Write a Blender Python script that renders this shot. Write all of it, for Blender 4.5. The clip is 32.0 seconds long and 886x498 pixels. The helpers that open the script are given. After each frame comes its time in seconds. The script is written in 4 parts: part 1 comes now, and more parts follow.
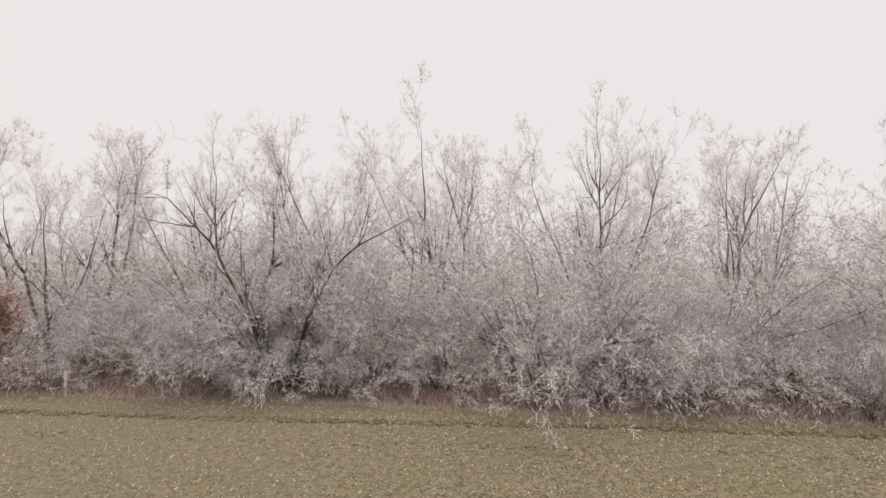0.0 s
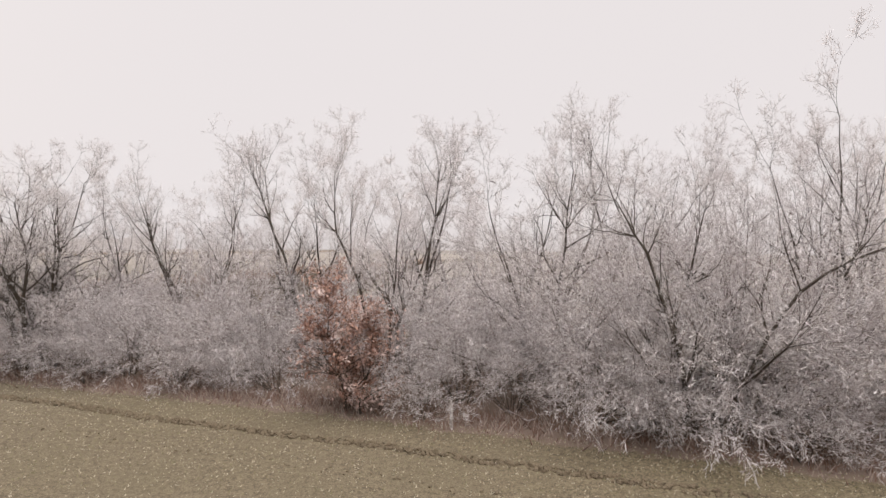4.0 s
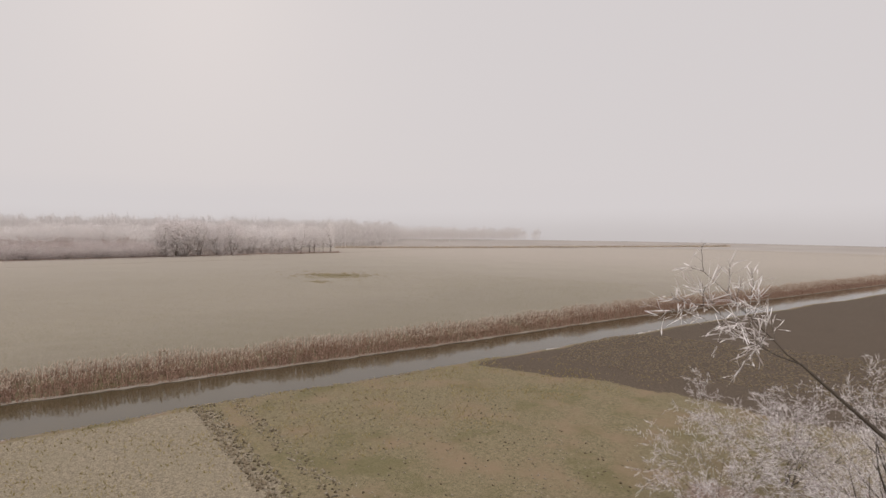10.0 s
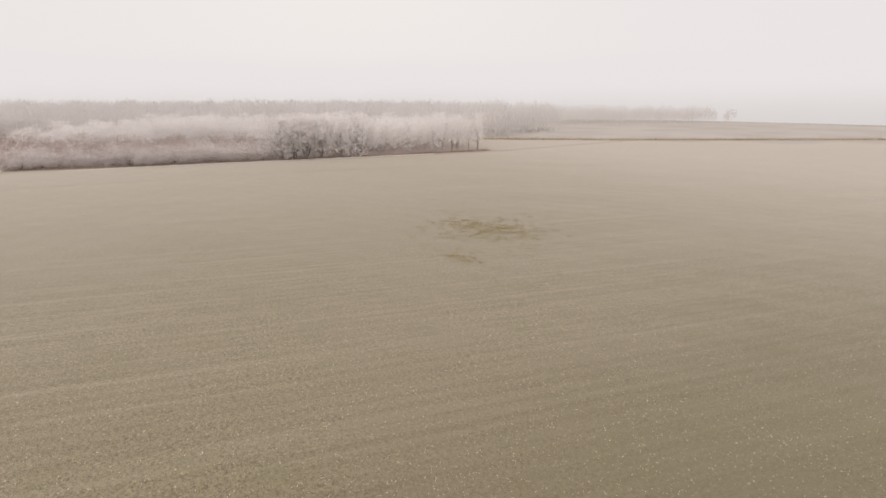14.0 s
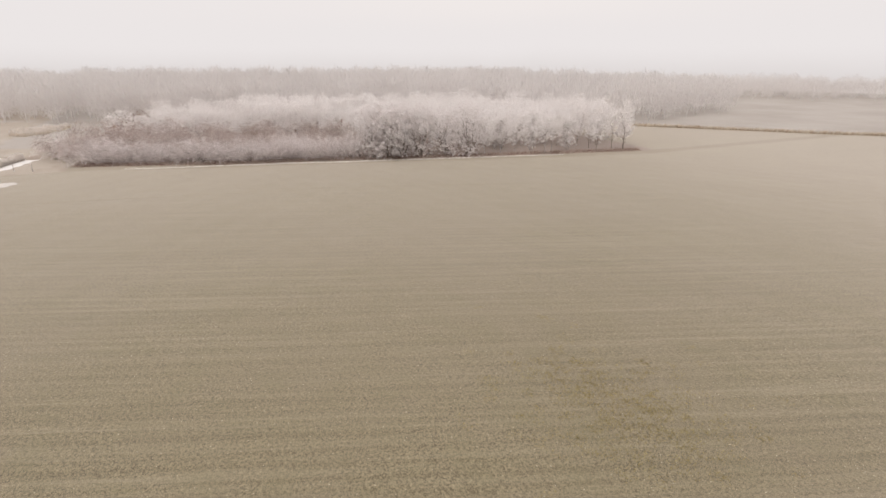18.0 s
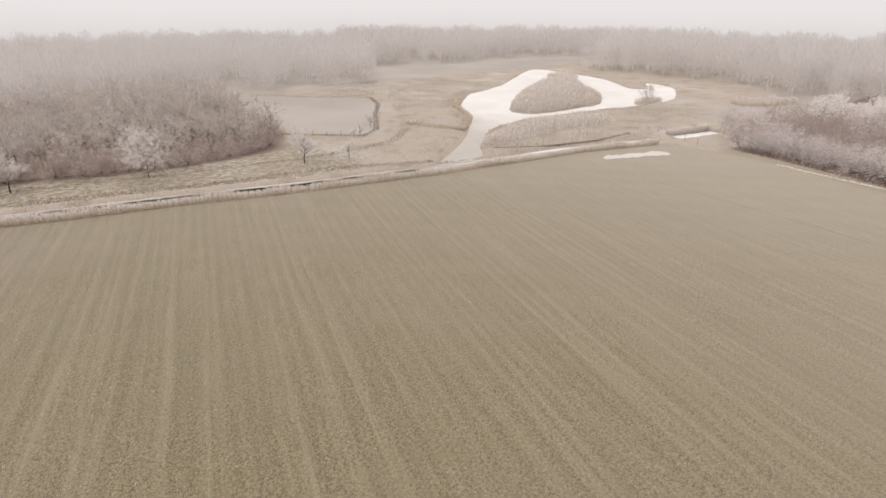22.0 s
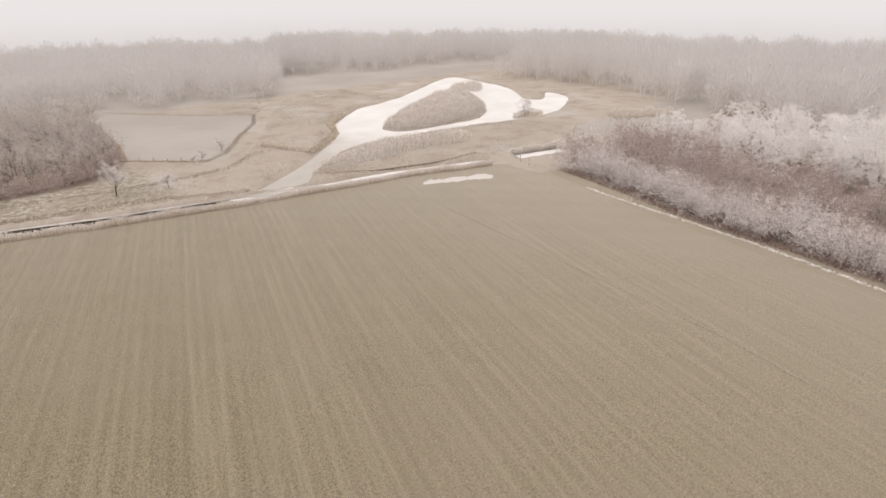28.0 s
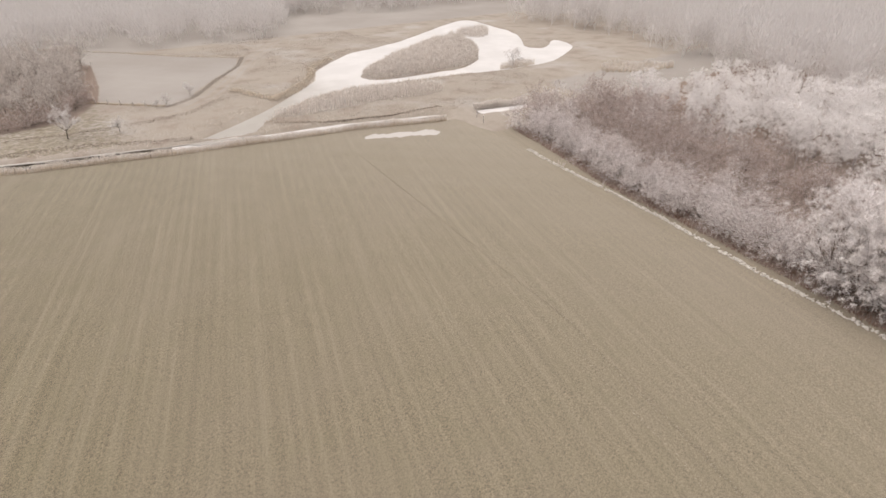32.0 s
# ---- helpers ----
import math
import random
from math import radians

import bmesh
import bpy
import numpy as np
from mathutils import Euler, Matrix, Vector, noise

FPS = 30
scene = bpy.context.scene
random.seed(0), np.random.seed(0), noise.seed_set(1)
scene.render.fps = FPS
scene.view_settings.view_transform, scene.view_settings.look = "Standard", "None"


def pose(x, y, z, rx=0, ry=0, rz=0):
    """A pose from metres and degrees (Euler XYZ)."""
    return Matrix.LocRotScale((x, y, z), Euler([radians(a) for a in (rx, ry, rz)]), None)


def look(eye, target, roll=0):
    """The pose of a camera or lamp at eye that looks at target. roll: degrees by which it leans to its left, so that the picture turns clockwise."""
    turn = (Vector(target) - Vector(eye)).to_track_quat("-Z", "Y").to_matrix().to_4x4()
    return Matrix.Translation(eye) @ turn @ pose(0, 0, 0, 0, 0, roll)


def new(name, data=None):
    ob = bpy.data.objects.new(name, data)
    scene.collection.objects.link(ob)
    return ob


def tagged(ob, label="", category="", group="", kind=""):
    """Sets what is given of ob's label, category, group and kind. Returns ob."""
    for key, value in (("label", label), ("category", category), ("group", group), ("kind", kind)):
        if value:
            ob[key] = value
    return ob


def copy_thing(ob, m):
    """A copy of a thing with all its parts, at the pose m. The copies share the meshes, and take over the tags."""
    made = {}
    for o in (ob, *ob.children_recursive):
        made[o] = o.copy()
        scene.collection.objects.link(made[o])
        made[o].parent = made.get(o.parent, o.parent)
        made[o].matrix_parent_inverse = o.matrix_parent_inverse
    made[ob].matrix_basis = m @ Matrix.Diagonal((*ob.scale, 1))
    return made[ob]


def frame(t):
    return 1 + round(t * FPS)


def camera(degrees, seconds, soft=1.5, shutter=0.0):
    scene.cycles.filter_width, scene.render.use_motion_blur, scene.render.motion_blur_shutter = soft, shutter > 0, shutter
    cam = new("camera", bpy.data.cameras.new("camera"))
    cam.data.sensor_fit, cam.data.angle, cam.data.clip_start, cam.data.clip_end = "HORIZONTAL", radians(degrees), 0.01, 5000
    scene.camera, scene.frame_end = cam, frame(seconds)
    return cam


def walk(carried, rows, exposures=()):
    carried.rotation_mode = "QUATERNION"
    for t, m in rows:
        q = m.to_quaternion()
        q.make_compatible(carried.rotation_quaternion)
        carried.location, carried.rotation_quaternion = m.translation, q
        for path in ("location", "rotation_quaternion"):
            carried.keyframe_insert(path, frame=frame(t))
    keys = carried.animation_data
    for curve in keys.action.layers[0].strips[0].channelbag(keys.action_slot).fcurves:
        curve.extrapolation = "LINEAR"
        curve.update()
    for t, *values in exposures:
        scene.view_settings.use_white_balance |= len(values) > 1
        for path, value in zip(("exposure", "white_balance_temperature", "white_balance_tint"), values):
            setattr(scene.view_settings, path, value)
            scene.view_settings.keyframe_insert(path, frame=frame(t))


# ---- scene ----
cam = camera(77.6, 32.0)
PATH = [
    (0, (-57.495, 36.293, 5.407), (-57.078, 38.249, 5.424), -0.1),
    (0.5, (-58.273, 37.096, 5.355), (-57.884, 39.058, 5.37), -0.1),
    (1, (-59.07, 37.89, 5.304), (-58.813, 39.874, 5.317), -0.1),
    (1.5, (-59.898, 38.749, 5.207), (-59.787, 40.746, 5.225), 0.1),
    (2, (-60.848, 39.541, 5.124), (-60.811, 41.541, 5.147), 0.1),
    (2.5, (-61.885, 40.309, 5.116), (-61.915, 42.309, 5.14), -0.0),
    (4.5, (-68.746, 42.486, 6.651), (-68.83, 44.483, 6.603), 0.2),
    (5, (-70.423, 43.551, 6.995), (-70.572, 45.544, 6.925), 0.1),
    (5.5, (-72.304, 44.684, 7.213), (-72.512, 46.672, 7.135), -0.0),
    (6, (-74.34, 45.85, 7.439), (-74.623, 47.828, 7.36), -0.0),
    (6.5, (-76.363, 47.128, 7.695), (-76.743, 49.09, 7.612), -0.1),
    (7, (-78.567, 48.393, 7.851), (-79.032, 50.337, 7.778), -0.0),
    (7.5, (-80.669, 49.709, 8.055), (-81.231, 51.627, 7.984), 0.0),
    (8, (-82.84, 51.23, 8.314), (-83.521, 53.109, 8.244), 0.0),
    (8.5, (-85.058, 52.707, 8.606), (-85.857, 54.539, 8.536), 0.1),
    (9, (-87.12, 54.135, 9.061), (-88.031, 55.914, 8.988), 0.3),
    (9.5, (-89.618, 55.936, 9.333), (-90.631, 57.659, 9.258), 0.3),
    (10, (-93.902, 59.123, 9.838), (-95.08, 60.738, 9.765), 0.3),
    (10.5, (-99.529, 63.217, 10.295), (-100.907, 64.664, 10.233), 0.2),
    (11, (-104.389, 67.704, 11.058), (-105.868, 69.047, 10.966), 0.1),
    (11.5, (-109.832, 72.14, 11.84), (-111.347, 73.435, 11.681), 0.1),
    (12, (-115.574, 76.147, 12.055), (-117.091, 77.425, 11.801), 0.1),
    (12.5, (-119.452, 80.236, 12.92), (-120.968, 81.493, 12.573), 0.1),
    (13, (-123.381, 84.01, 13.862), (-124.888, 85.248, 13.423), 0.1),
    (13.5, (-126.555, 87.352, 14.825), (-128.051, 88.573, 14.304), 0.1),
    (14, (-129.486, 90.728, 16.069), (-130.986, 91.942, 15.544), 0.0),
    (14.5, (-133.218, 94.086, 17.045), (-134.722, 95.294, 16.518), -0.0),
    (16.5, (-148.246, 108.65, 20.227), (-149.759, 109.815, 19.633), -0.2),
    (17, (-151.026, 110.709, 20.97), (-152.549, 111.847, 20.352), -0.2),
    (17.5, (-153.352, 112.776, 21.598), (-154.966, 113.769, 20.956), -0.0),
    (18, (-155.849, 115.039, 22.129), (-157.566, 115.821, 21.465), 0.1),
    (18.5, (-158.389, 117.216, 22.624), (-160.172, 117.808, 21.939), 0.2),
    (19, (-160.975, 119.32, 23.234), (-162.801, 119.726, 22.527), 0.3),
    (19.5, (-162.805, 121.783, 24.426), (-164.657, 121.939, 23.688), 0.3),
    (20, (-165.104, 123.946, 24.906), (-166.938, 123.709, 24.145), 0.4),
    (20.5, (-168.367, 125.666, 24.123), (-170.067, 124.952, 23.348), 0.5),
    (21, (-171.236, 127.327, 23.63), (-172.715, 126.235, 22.841), 0.4),
    (21.5, (-172.656, 129.109, 24.726), (-174.009, 127.872, 23.928), 0.4),
    (22, (-174.593, 130.6, 25.197), (-175.859, 129.274, 24.398), 0.4),
    (22.5, (-176.286, 132.1, 25.723), (-177.48, 130.708, 24.926), 0.3),
    (23, (-177.922, 133.674, 26.563), (-179.077, 132.249, 25.765), 0.2),
    (23.5, (-179.643, 135.26, 27.234), (-180.787, 133.827, 26.435), 0.1),
    (24, (-181.345, 136.61, 27.466), (-182.498, 135.181, 26.673), -0.1),
    (24.5, (-183.229, 138.083, 27.817), (-184.39, 136.658, 27.029), -0.2),
    (25, (-185.009, 139.732, 28.279), (-186.18, 138.315, 27.492), -0.3),
    (25.5, (-186.86, 141.759, 29.055), (-188.042, 140.353, 28.262), -0.5),
    (27.5, (-195.254, 149.588, 30.35), (-196.536, 148.281, 29.546), -0.4),
    (28, (-197.03, 151.285, 30.739), (-198.33, 150.0, 29.929), -0.3),
    (28.5, (-199.799, 153.853, 30.671), (-201.104, 152.57, 29.864), -0.2),
    (29, (-201.42, 155.91, 30.51), (-202.745, 154.646, 29.707), -0.1),
    (29.5, (-203.572, 157.21, 30.286), (-204.915, 155.963, 29.483), -0.0),
    (30, (-205.997, 159.249, 30.302), (-207.348, 158.013, 29.498), -0.0),
    (30.5, (-208.729, 161.009, 30.31), (-210.086, 159.787, 29.494), -0.0),
    (31, (-211.386, 162.746, 30.322), (-212.704, 161.507, 29.466), -0.0),
    (31.5, (-212.715, 164.401, 31.244), (-213.912, 163.088, 30.325), 0.1),
    (32, (-212.676, 164.201, 32.869), (-213.793, 162.869, 31.88), 0.2),
]
EXPOSURES = [(0.0, 0.0, 6500, 12), (5.0, -0.05, 6500, 13), (7.0, -0.06, 6500, 13), (8.0, -0.04, 6500, 13), (9.0, -0.16, 6500, 13), (10.0, -0.36, 6500, 13), (11.0, -0.42, 6500, 14), (12.0, -0.2, 6500, 12), (13.5, -0.03, 6500, 11), (28.0, 0.0, 6500, 11), (30.0, -0.06, 6500, 11), (31.0, -0.09, 6500, 11), (32.0, -0.04, 6500, 11)]
walk(cam, [(t, look(eye, target, roll)) for t, eye, target, roll in PATH], EXPOSURES)

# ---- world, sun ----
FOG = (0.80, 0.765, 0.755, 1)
world = bpy.data.worlds.new("winter_sky")
scene.world = world
world.use_nodes = True
wn, wl = world.node_tree.nodes, world.node_tree.links
sky = wn.new("ShaderNodeTexSky")
sky.sky_type, sky.sun_disc = "NISHITA", False
sky.sun_elevation, sky.sun_rotation = radians(24), radians(-60)
sky.dust_density, sky.air_density = 6.0, 1.0
dim = wn.new("ShaderNodeMix")
dim.data_type, dim.blend_type = "RGBA", "MIX"
dim.inputs[0].default_value = 0.001
dim.inputs[6].default_value = FOG
wl.new(sky.outputs[0], dim.inputs[7])
wl.new(dim.outputs[2], wn["Background"].inputs[0])
wn["Background"].inputs[1].default_value = 1.04
sun = new("sun", bpy.data.lights.new("sun", "SUN"))
sun.data.energy, sun.data.angle, sun.data.color = 3.0, radians(65), (1.0, 0.95, 0.90)
sun.matrix_world = look((8, -14, 60), (0, 0, 0))

# ---- materials ----


def material(name, build, rough=0.9):
    m = bpy.data.materials.new(name)
    m.use_nodes = True
    n, l = m.node_tree.nodes, m.node_tree.links
    b = n["Principled BSDF"]
    b.inputs["Roughness"].default_value = rough
    b.inputs["Specular IOR Level"].default_value = 0.2
    build(n, l, b)
    return m


def tex(n, l, scale, detail=4, vec=None, rough=0.6):
    t = n.new("ShaderNodeTexNoise")
    t.inputs["Scale"].default_value, t.inputs["Detail"].default_value = scale, detail
    t.inputs["Roughness"].default_value = rough
    if vec is not None:
        l.new(vec, t.inputs["Vector"])
    return t.outputs["Fac"]


def ramp(n, l, fac, lo, hi):
    r = n.new("ShaderNodeMapRange")
    r.interpolation_type = "SMOOTHSTEP"
    l.new(fac, r.inputs[0])
    r.inputs[1].default_value, r.inputs[2].default_value = lo, hi
    return r.outputs[0]


def mix(n, l, fac, a, b):
    m = n.new("ShaderNodeMix")
    m.data_type = "RGBA"
    for sock, v in ((m.inputs[0], fac), (m.inputs[6], a), (m.inputs[7], b)):
        if isinstance(v, bpy.types.NodeSocket):
            l.new(v, sock)
        elif isinstance(v, (int, float)):
            sock.default_value = v
        else:
            sock.default_value = (*v, 1)
    return m.outputs[2]


def calc(n, l, op, a, b=0.0):
    m = n.new("ShaderNodeMath")
    m.operation = op
    for sock, v in ((m.inputs[0], a), (m.inputs[1], b)):
        if isinstance(v, bpy.types.NodeSocket):
            l.new(v, sock)
        else:
            sock.default_value = v
    return m.outputs[0]


def coords(n):
    return n.new("ShaderNodeTexCoord").outputs["Object"]


def bump(n, l, b, height, strength, dist):
    k = n.new("ShaderNodeBump")
    k.inputs["Strength"].default_value, k.inputs["Distance"].default_value = strength, dist
    l.new(height, k.inputs["Height"])
    l.new(k.outputs[0], b.inputs["Normal"])


def attr(n, name):
    a = n.new("ShaderNodeAttribute")
    a.attribute_name = name
    return a.outputs["Fac"]


def twig_material(name, frost, bare, share):
    """Twigs: most rimed white, some showing their bark."""
    def build(n, l, b):
        g = n.new("ShaderNodeNewGeometry").outputs["Random Per Island"]
        o = n.new("ShaderNodeObjectInfo").outputs["Random"]
        c = mix(n, l, ramp(n, l, g, share - 0.25, share + 0.25), bare, frost)
        patch = tex(n, l, 0.7, 3, coords(n))
        c = mix(n, l, calc(n, l, "MULTIPLY", ramp(n, l, patch, 0.5, 0.75), 0.2), c, bare)
        c = mix(n, l, calc(n, l, "MULTIPLY", o, 0.3), c, tuple(0.45 * v + 0.4 * w for v, w in zip(frost, bare)))
        l.new(c, b.inputs["Base Color"])
        # ice crystals let light through
        t = n.new("ShaderNodeBsdfTranslucent")
        l.new(c, t.inputs[0])
        k = n.new("ShaderNodeMixShader")
        k.inputs[0].default_value = 0.25
        l.new(b.outputs[0], k.inputs[1])
        l.new(t.outputs[0], k.inputs[2])
        l.new(k.outputs[0], n["Material Output"].inputs[0])
    return material(name, build)


def bark_material(name, dark, frost, share, size=5.0):
    def build(n, l, b):
        v = coords(n)
        f = tex(n, l, size, 6, v, 0.7)
        c = mix(n, l, tex(n, l, 12.0, 5, v), tuple(0.65 * x for x in dark), tuple(1.35 * x for x in dark))
        c = mix(n, l, ramp(n, l, f, share, share + 0.22), c, frost)
        l.new(c, b.inputs["Base Color"])
        bump(n, l, b, tex(n, l, 18.0, 5, v), 0.6, 0.03)
    return material(name, build)


bark = bark_material("frosted_bark", (0.085, 0.071, 0.057), (0.76, 0.72, 0.715), 0.58)
limb_bark = bark_material("rimed_limb_bark", (0.095, 0.078, 0.066), (0.82, 0.78, 0.775), 0.53, 6.0)
spray_bark = bark_material("rimed_spray_bark", (0.34, 0.30, 0.275), (0.88, 0.845, 0.84), 0.42, 6.0)
# dark tone lifted to put mist into the rear trees' rimed bark
white_bark = bark_material("mist_paled_bark", (0.40, 0.36, 0.345), (0.84, 0.80, 0.795), 0.40)
bark_pale = bark_material("pale_bark", (0.32, 0.285, 0.26), (0.78, 0.74, 0.73), 0.42)
brown_bark = bark_material("grey_brown_bark", (0.19, 0.155, 0.13), (0.62, 0.57, 0.54), 0.5)
rime = twig_material("rimed_twigs", (0.92, 0.885, 0.885), (0.45, 0.395, 0.375), 0.17)
rime_dense = twig_material("rimed_bush_twigs", (0.86, 0.825, 0.828), (0.25, 0.20, 0.19), 0.3)
rime_pink = twig_material("rimed_scrub_twigs", (0.69, 0.595, 0.555), (0.32, 0.235, 0.20), 0.46)
rime_edge = twig_material("rimed_edge_twigs", (0.92, 0.865, 0.85), (0.36, 0.285, 0.265), 0.26)
rime_brown = twig_material("bare_wood_twigs", (0.72, 0.67, 0.63), (0.45, 0.395, 0.355), 0.38)
rime_far = twig_material("thick_rime", (0.90, 0.87, 0.855), (0.68, 0.64, 0.62), 0.26)
rime_willow = twig_material("white_willow_rime", (0.88, 0.845, 0.835), (0.56, 0.505, 0.485), 0.24)
# pale, even tones put mist into the far woods; lone trees share them
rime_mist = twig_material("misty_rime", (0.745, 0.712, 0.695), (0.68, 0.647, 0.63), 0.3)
reed_gold = twig_material("dry_reed", (0.74, 0.66, 0.56), (0.46, 0.35, 0.24), 0.35)

reed_russet = twig_material("bent_russet_reeds", (0.39, 0.265, 0.20), (0.185, 0.105, 0.072), 0.45)
reed_white = twig_material("frosted_reed_plumes", (0.56, 0.475, 0.395), (0.30, 0.215, 0.155), 0.42)
reed_fawn = twig_material("frosted_fawn_reeds", (0.78, 0.72, 0.67), (0.62, 0.545, 0.485), 0.35)
grass_dry = twig_material("dead_grass", (0.58, 0.50, 0.40), (0.30, 0.21, 0.14), 0.45)
rough_straw = twig_material("rough_straw", (0.47, 0.42, 0.375), (0.30, 0.25, 0.21), 0.4)
bank_straw = twig_material("bank_straw", (0.60, 0.53, 0.45), (0.38, 0.30, 0.235), 0.4)
grass_russet = twig_material("russet_undergrowth", (0.46, 0.38, 0.33), (0.20, 0.115, 0.085), 0.55)


def copper_build(n, l, b):
    g = n.new("ShaderNodeNewGeometry").outputs["Random Per Island"]
    c = mix(n, l, g, (0.22, 0.11, 0.08), (0.47, 0.285, 0.215))
    c = mix(n, l, ramp(n, l, tex(n, l, 1.6, 4, coords(n)), 0.42, 0.68), c, (0.68, 0.56, 0.52))
    l.new(c, b.inputs["Base Color"])


crop_leaf = twig_material("crop_stubble", (0.52, 0.47, 0.37), (0.16, 0.145, 0.07), 0.5)
weed_leaf = twig_material("olive_weeds", (0.285, 0.23, 0.11), (0.185, 0.145, 0.058), 0.45)
rim_ice = twig_material("shore_ice", (0.56, 0.52, 0.49), (0.38, 0.345, 0.32), 0.35)
shelf_ice = twig_material("stained_ice", (0.34, 0.295, 0.25), (0.25, 0.21, 0.17), 0.3)
copper = material("copper_leaves", copper_build, 0.7)


def clod_build(n, l, b):
    g = n.new("ShaderNodeNewGeometry").outputs["Random Per Island"]
    l.new(mix(n, l, ramp(n, l, g, 0.2, 0.6), (0.085, 0.066, 0.042), (0.25, 0.215, 0.16)), b.inputs["Base Color"])


clod_white = material("frosted_clods", clod_build)
bank_soil = twig_material("bank_soil", (0.33, 0.27, 0.225), (0.16, 0.12, 0.095), 0.45)
furrow_pale = twig_material("pale_furrow", (0.37, 0.325, 0.255), (0.27, 0.235, 0.175), 0.3)
furrow_white = twig_material("white_furrow", (0.72, 0.68, 0.63), (0.50, 0.45, 0.39), 0.12)


def rut_build(n, l, b):
    v = coords(n)
    c = mix(n, l, tex(n, l, 5.0, 5, v), (0.10, 0.075, 0.05), (0.27, 0.22, 0.15))
    l.new(c, b.inputs["Base Color"])
    bump(n, l, b, tex(n, l, 7.0, 5, v), 1.0, 0.1)


rut_soil = material("rut_soil", rut_build)


def ice_material(name, graded):
    """Ice: grey over the inlet, white further out."""
    def build(n, l, b):
        v = coords(n)
        c = mix(n, l, ramp(n, l, tex(n, l, 0.08, 5, v), 0.35, 0.7), (0.53, 0.505, 0.49), (0.61, 0.585, 0.57))
        if graded:
            sep = n.new("ShaderNodeSeparateXYZ")
            l.new(v, sep.inputs[0])
            far = calc(n, l, "ADD", calc(n, l, "MULTIPLY", sep.outputs[0], -1.0), calc(n, l, "MULTIPLY", tex(n, l, 0.05, 5, v), 30.0))
            grey = mix(n, l, tex(n, l, 0.2, 5, v), (0.30, 0.275, 0.245), (0.40, 0.37, 0.34))
            c = mix(n, l, ramp(n, l, far, 275.0, 312.0), grey, c)
        l.new(c, b.inputs["Base Color"])
        b.inputs["Roughness"].default_value = 0.5
        bump(n, l, b, tex(n, l, 0.5, 3, v), 0.03, 0.01)
    return material(name, build, 0.5)


ice, pond_ice = ice_material("ditch_ice", False), ice_material("pond_ice", True)


def water_build(n, l, b):
    v = coords(n)
    c = mix(n, l, tex(n, l, 0.3, 4, v), (0.04, 0.032, 0.017), (0.075, 0.058, 0.032))
    l.new(c, b.inputs["Base Color"])
    b.inputs["Specular IOR Level"].default_value = 0.32
    bump(n, l, b, tex(n, l, 1.5, 2, v), 0.05, 0.02)


water = material("still_ditch_water", water_build, 0.08)


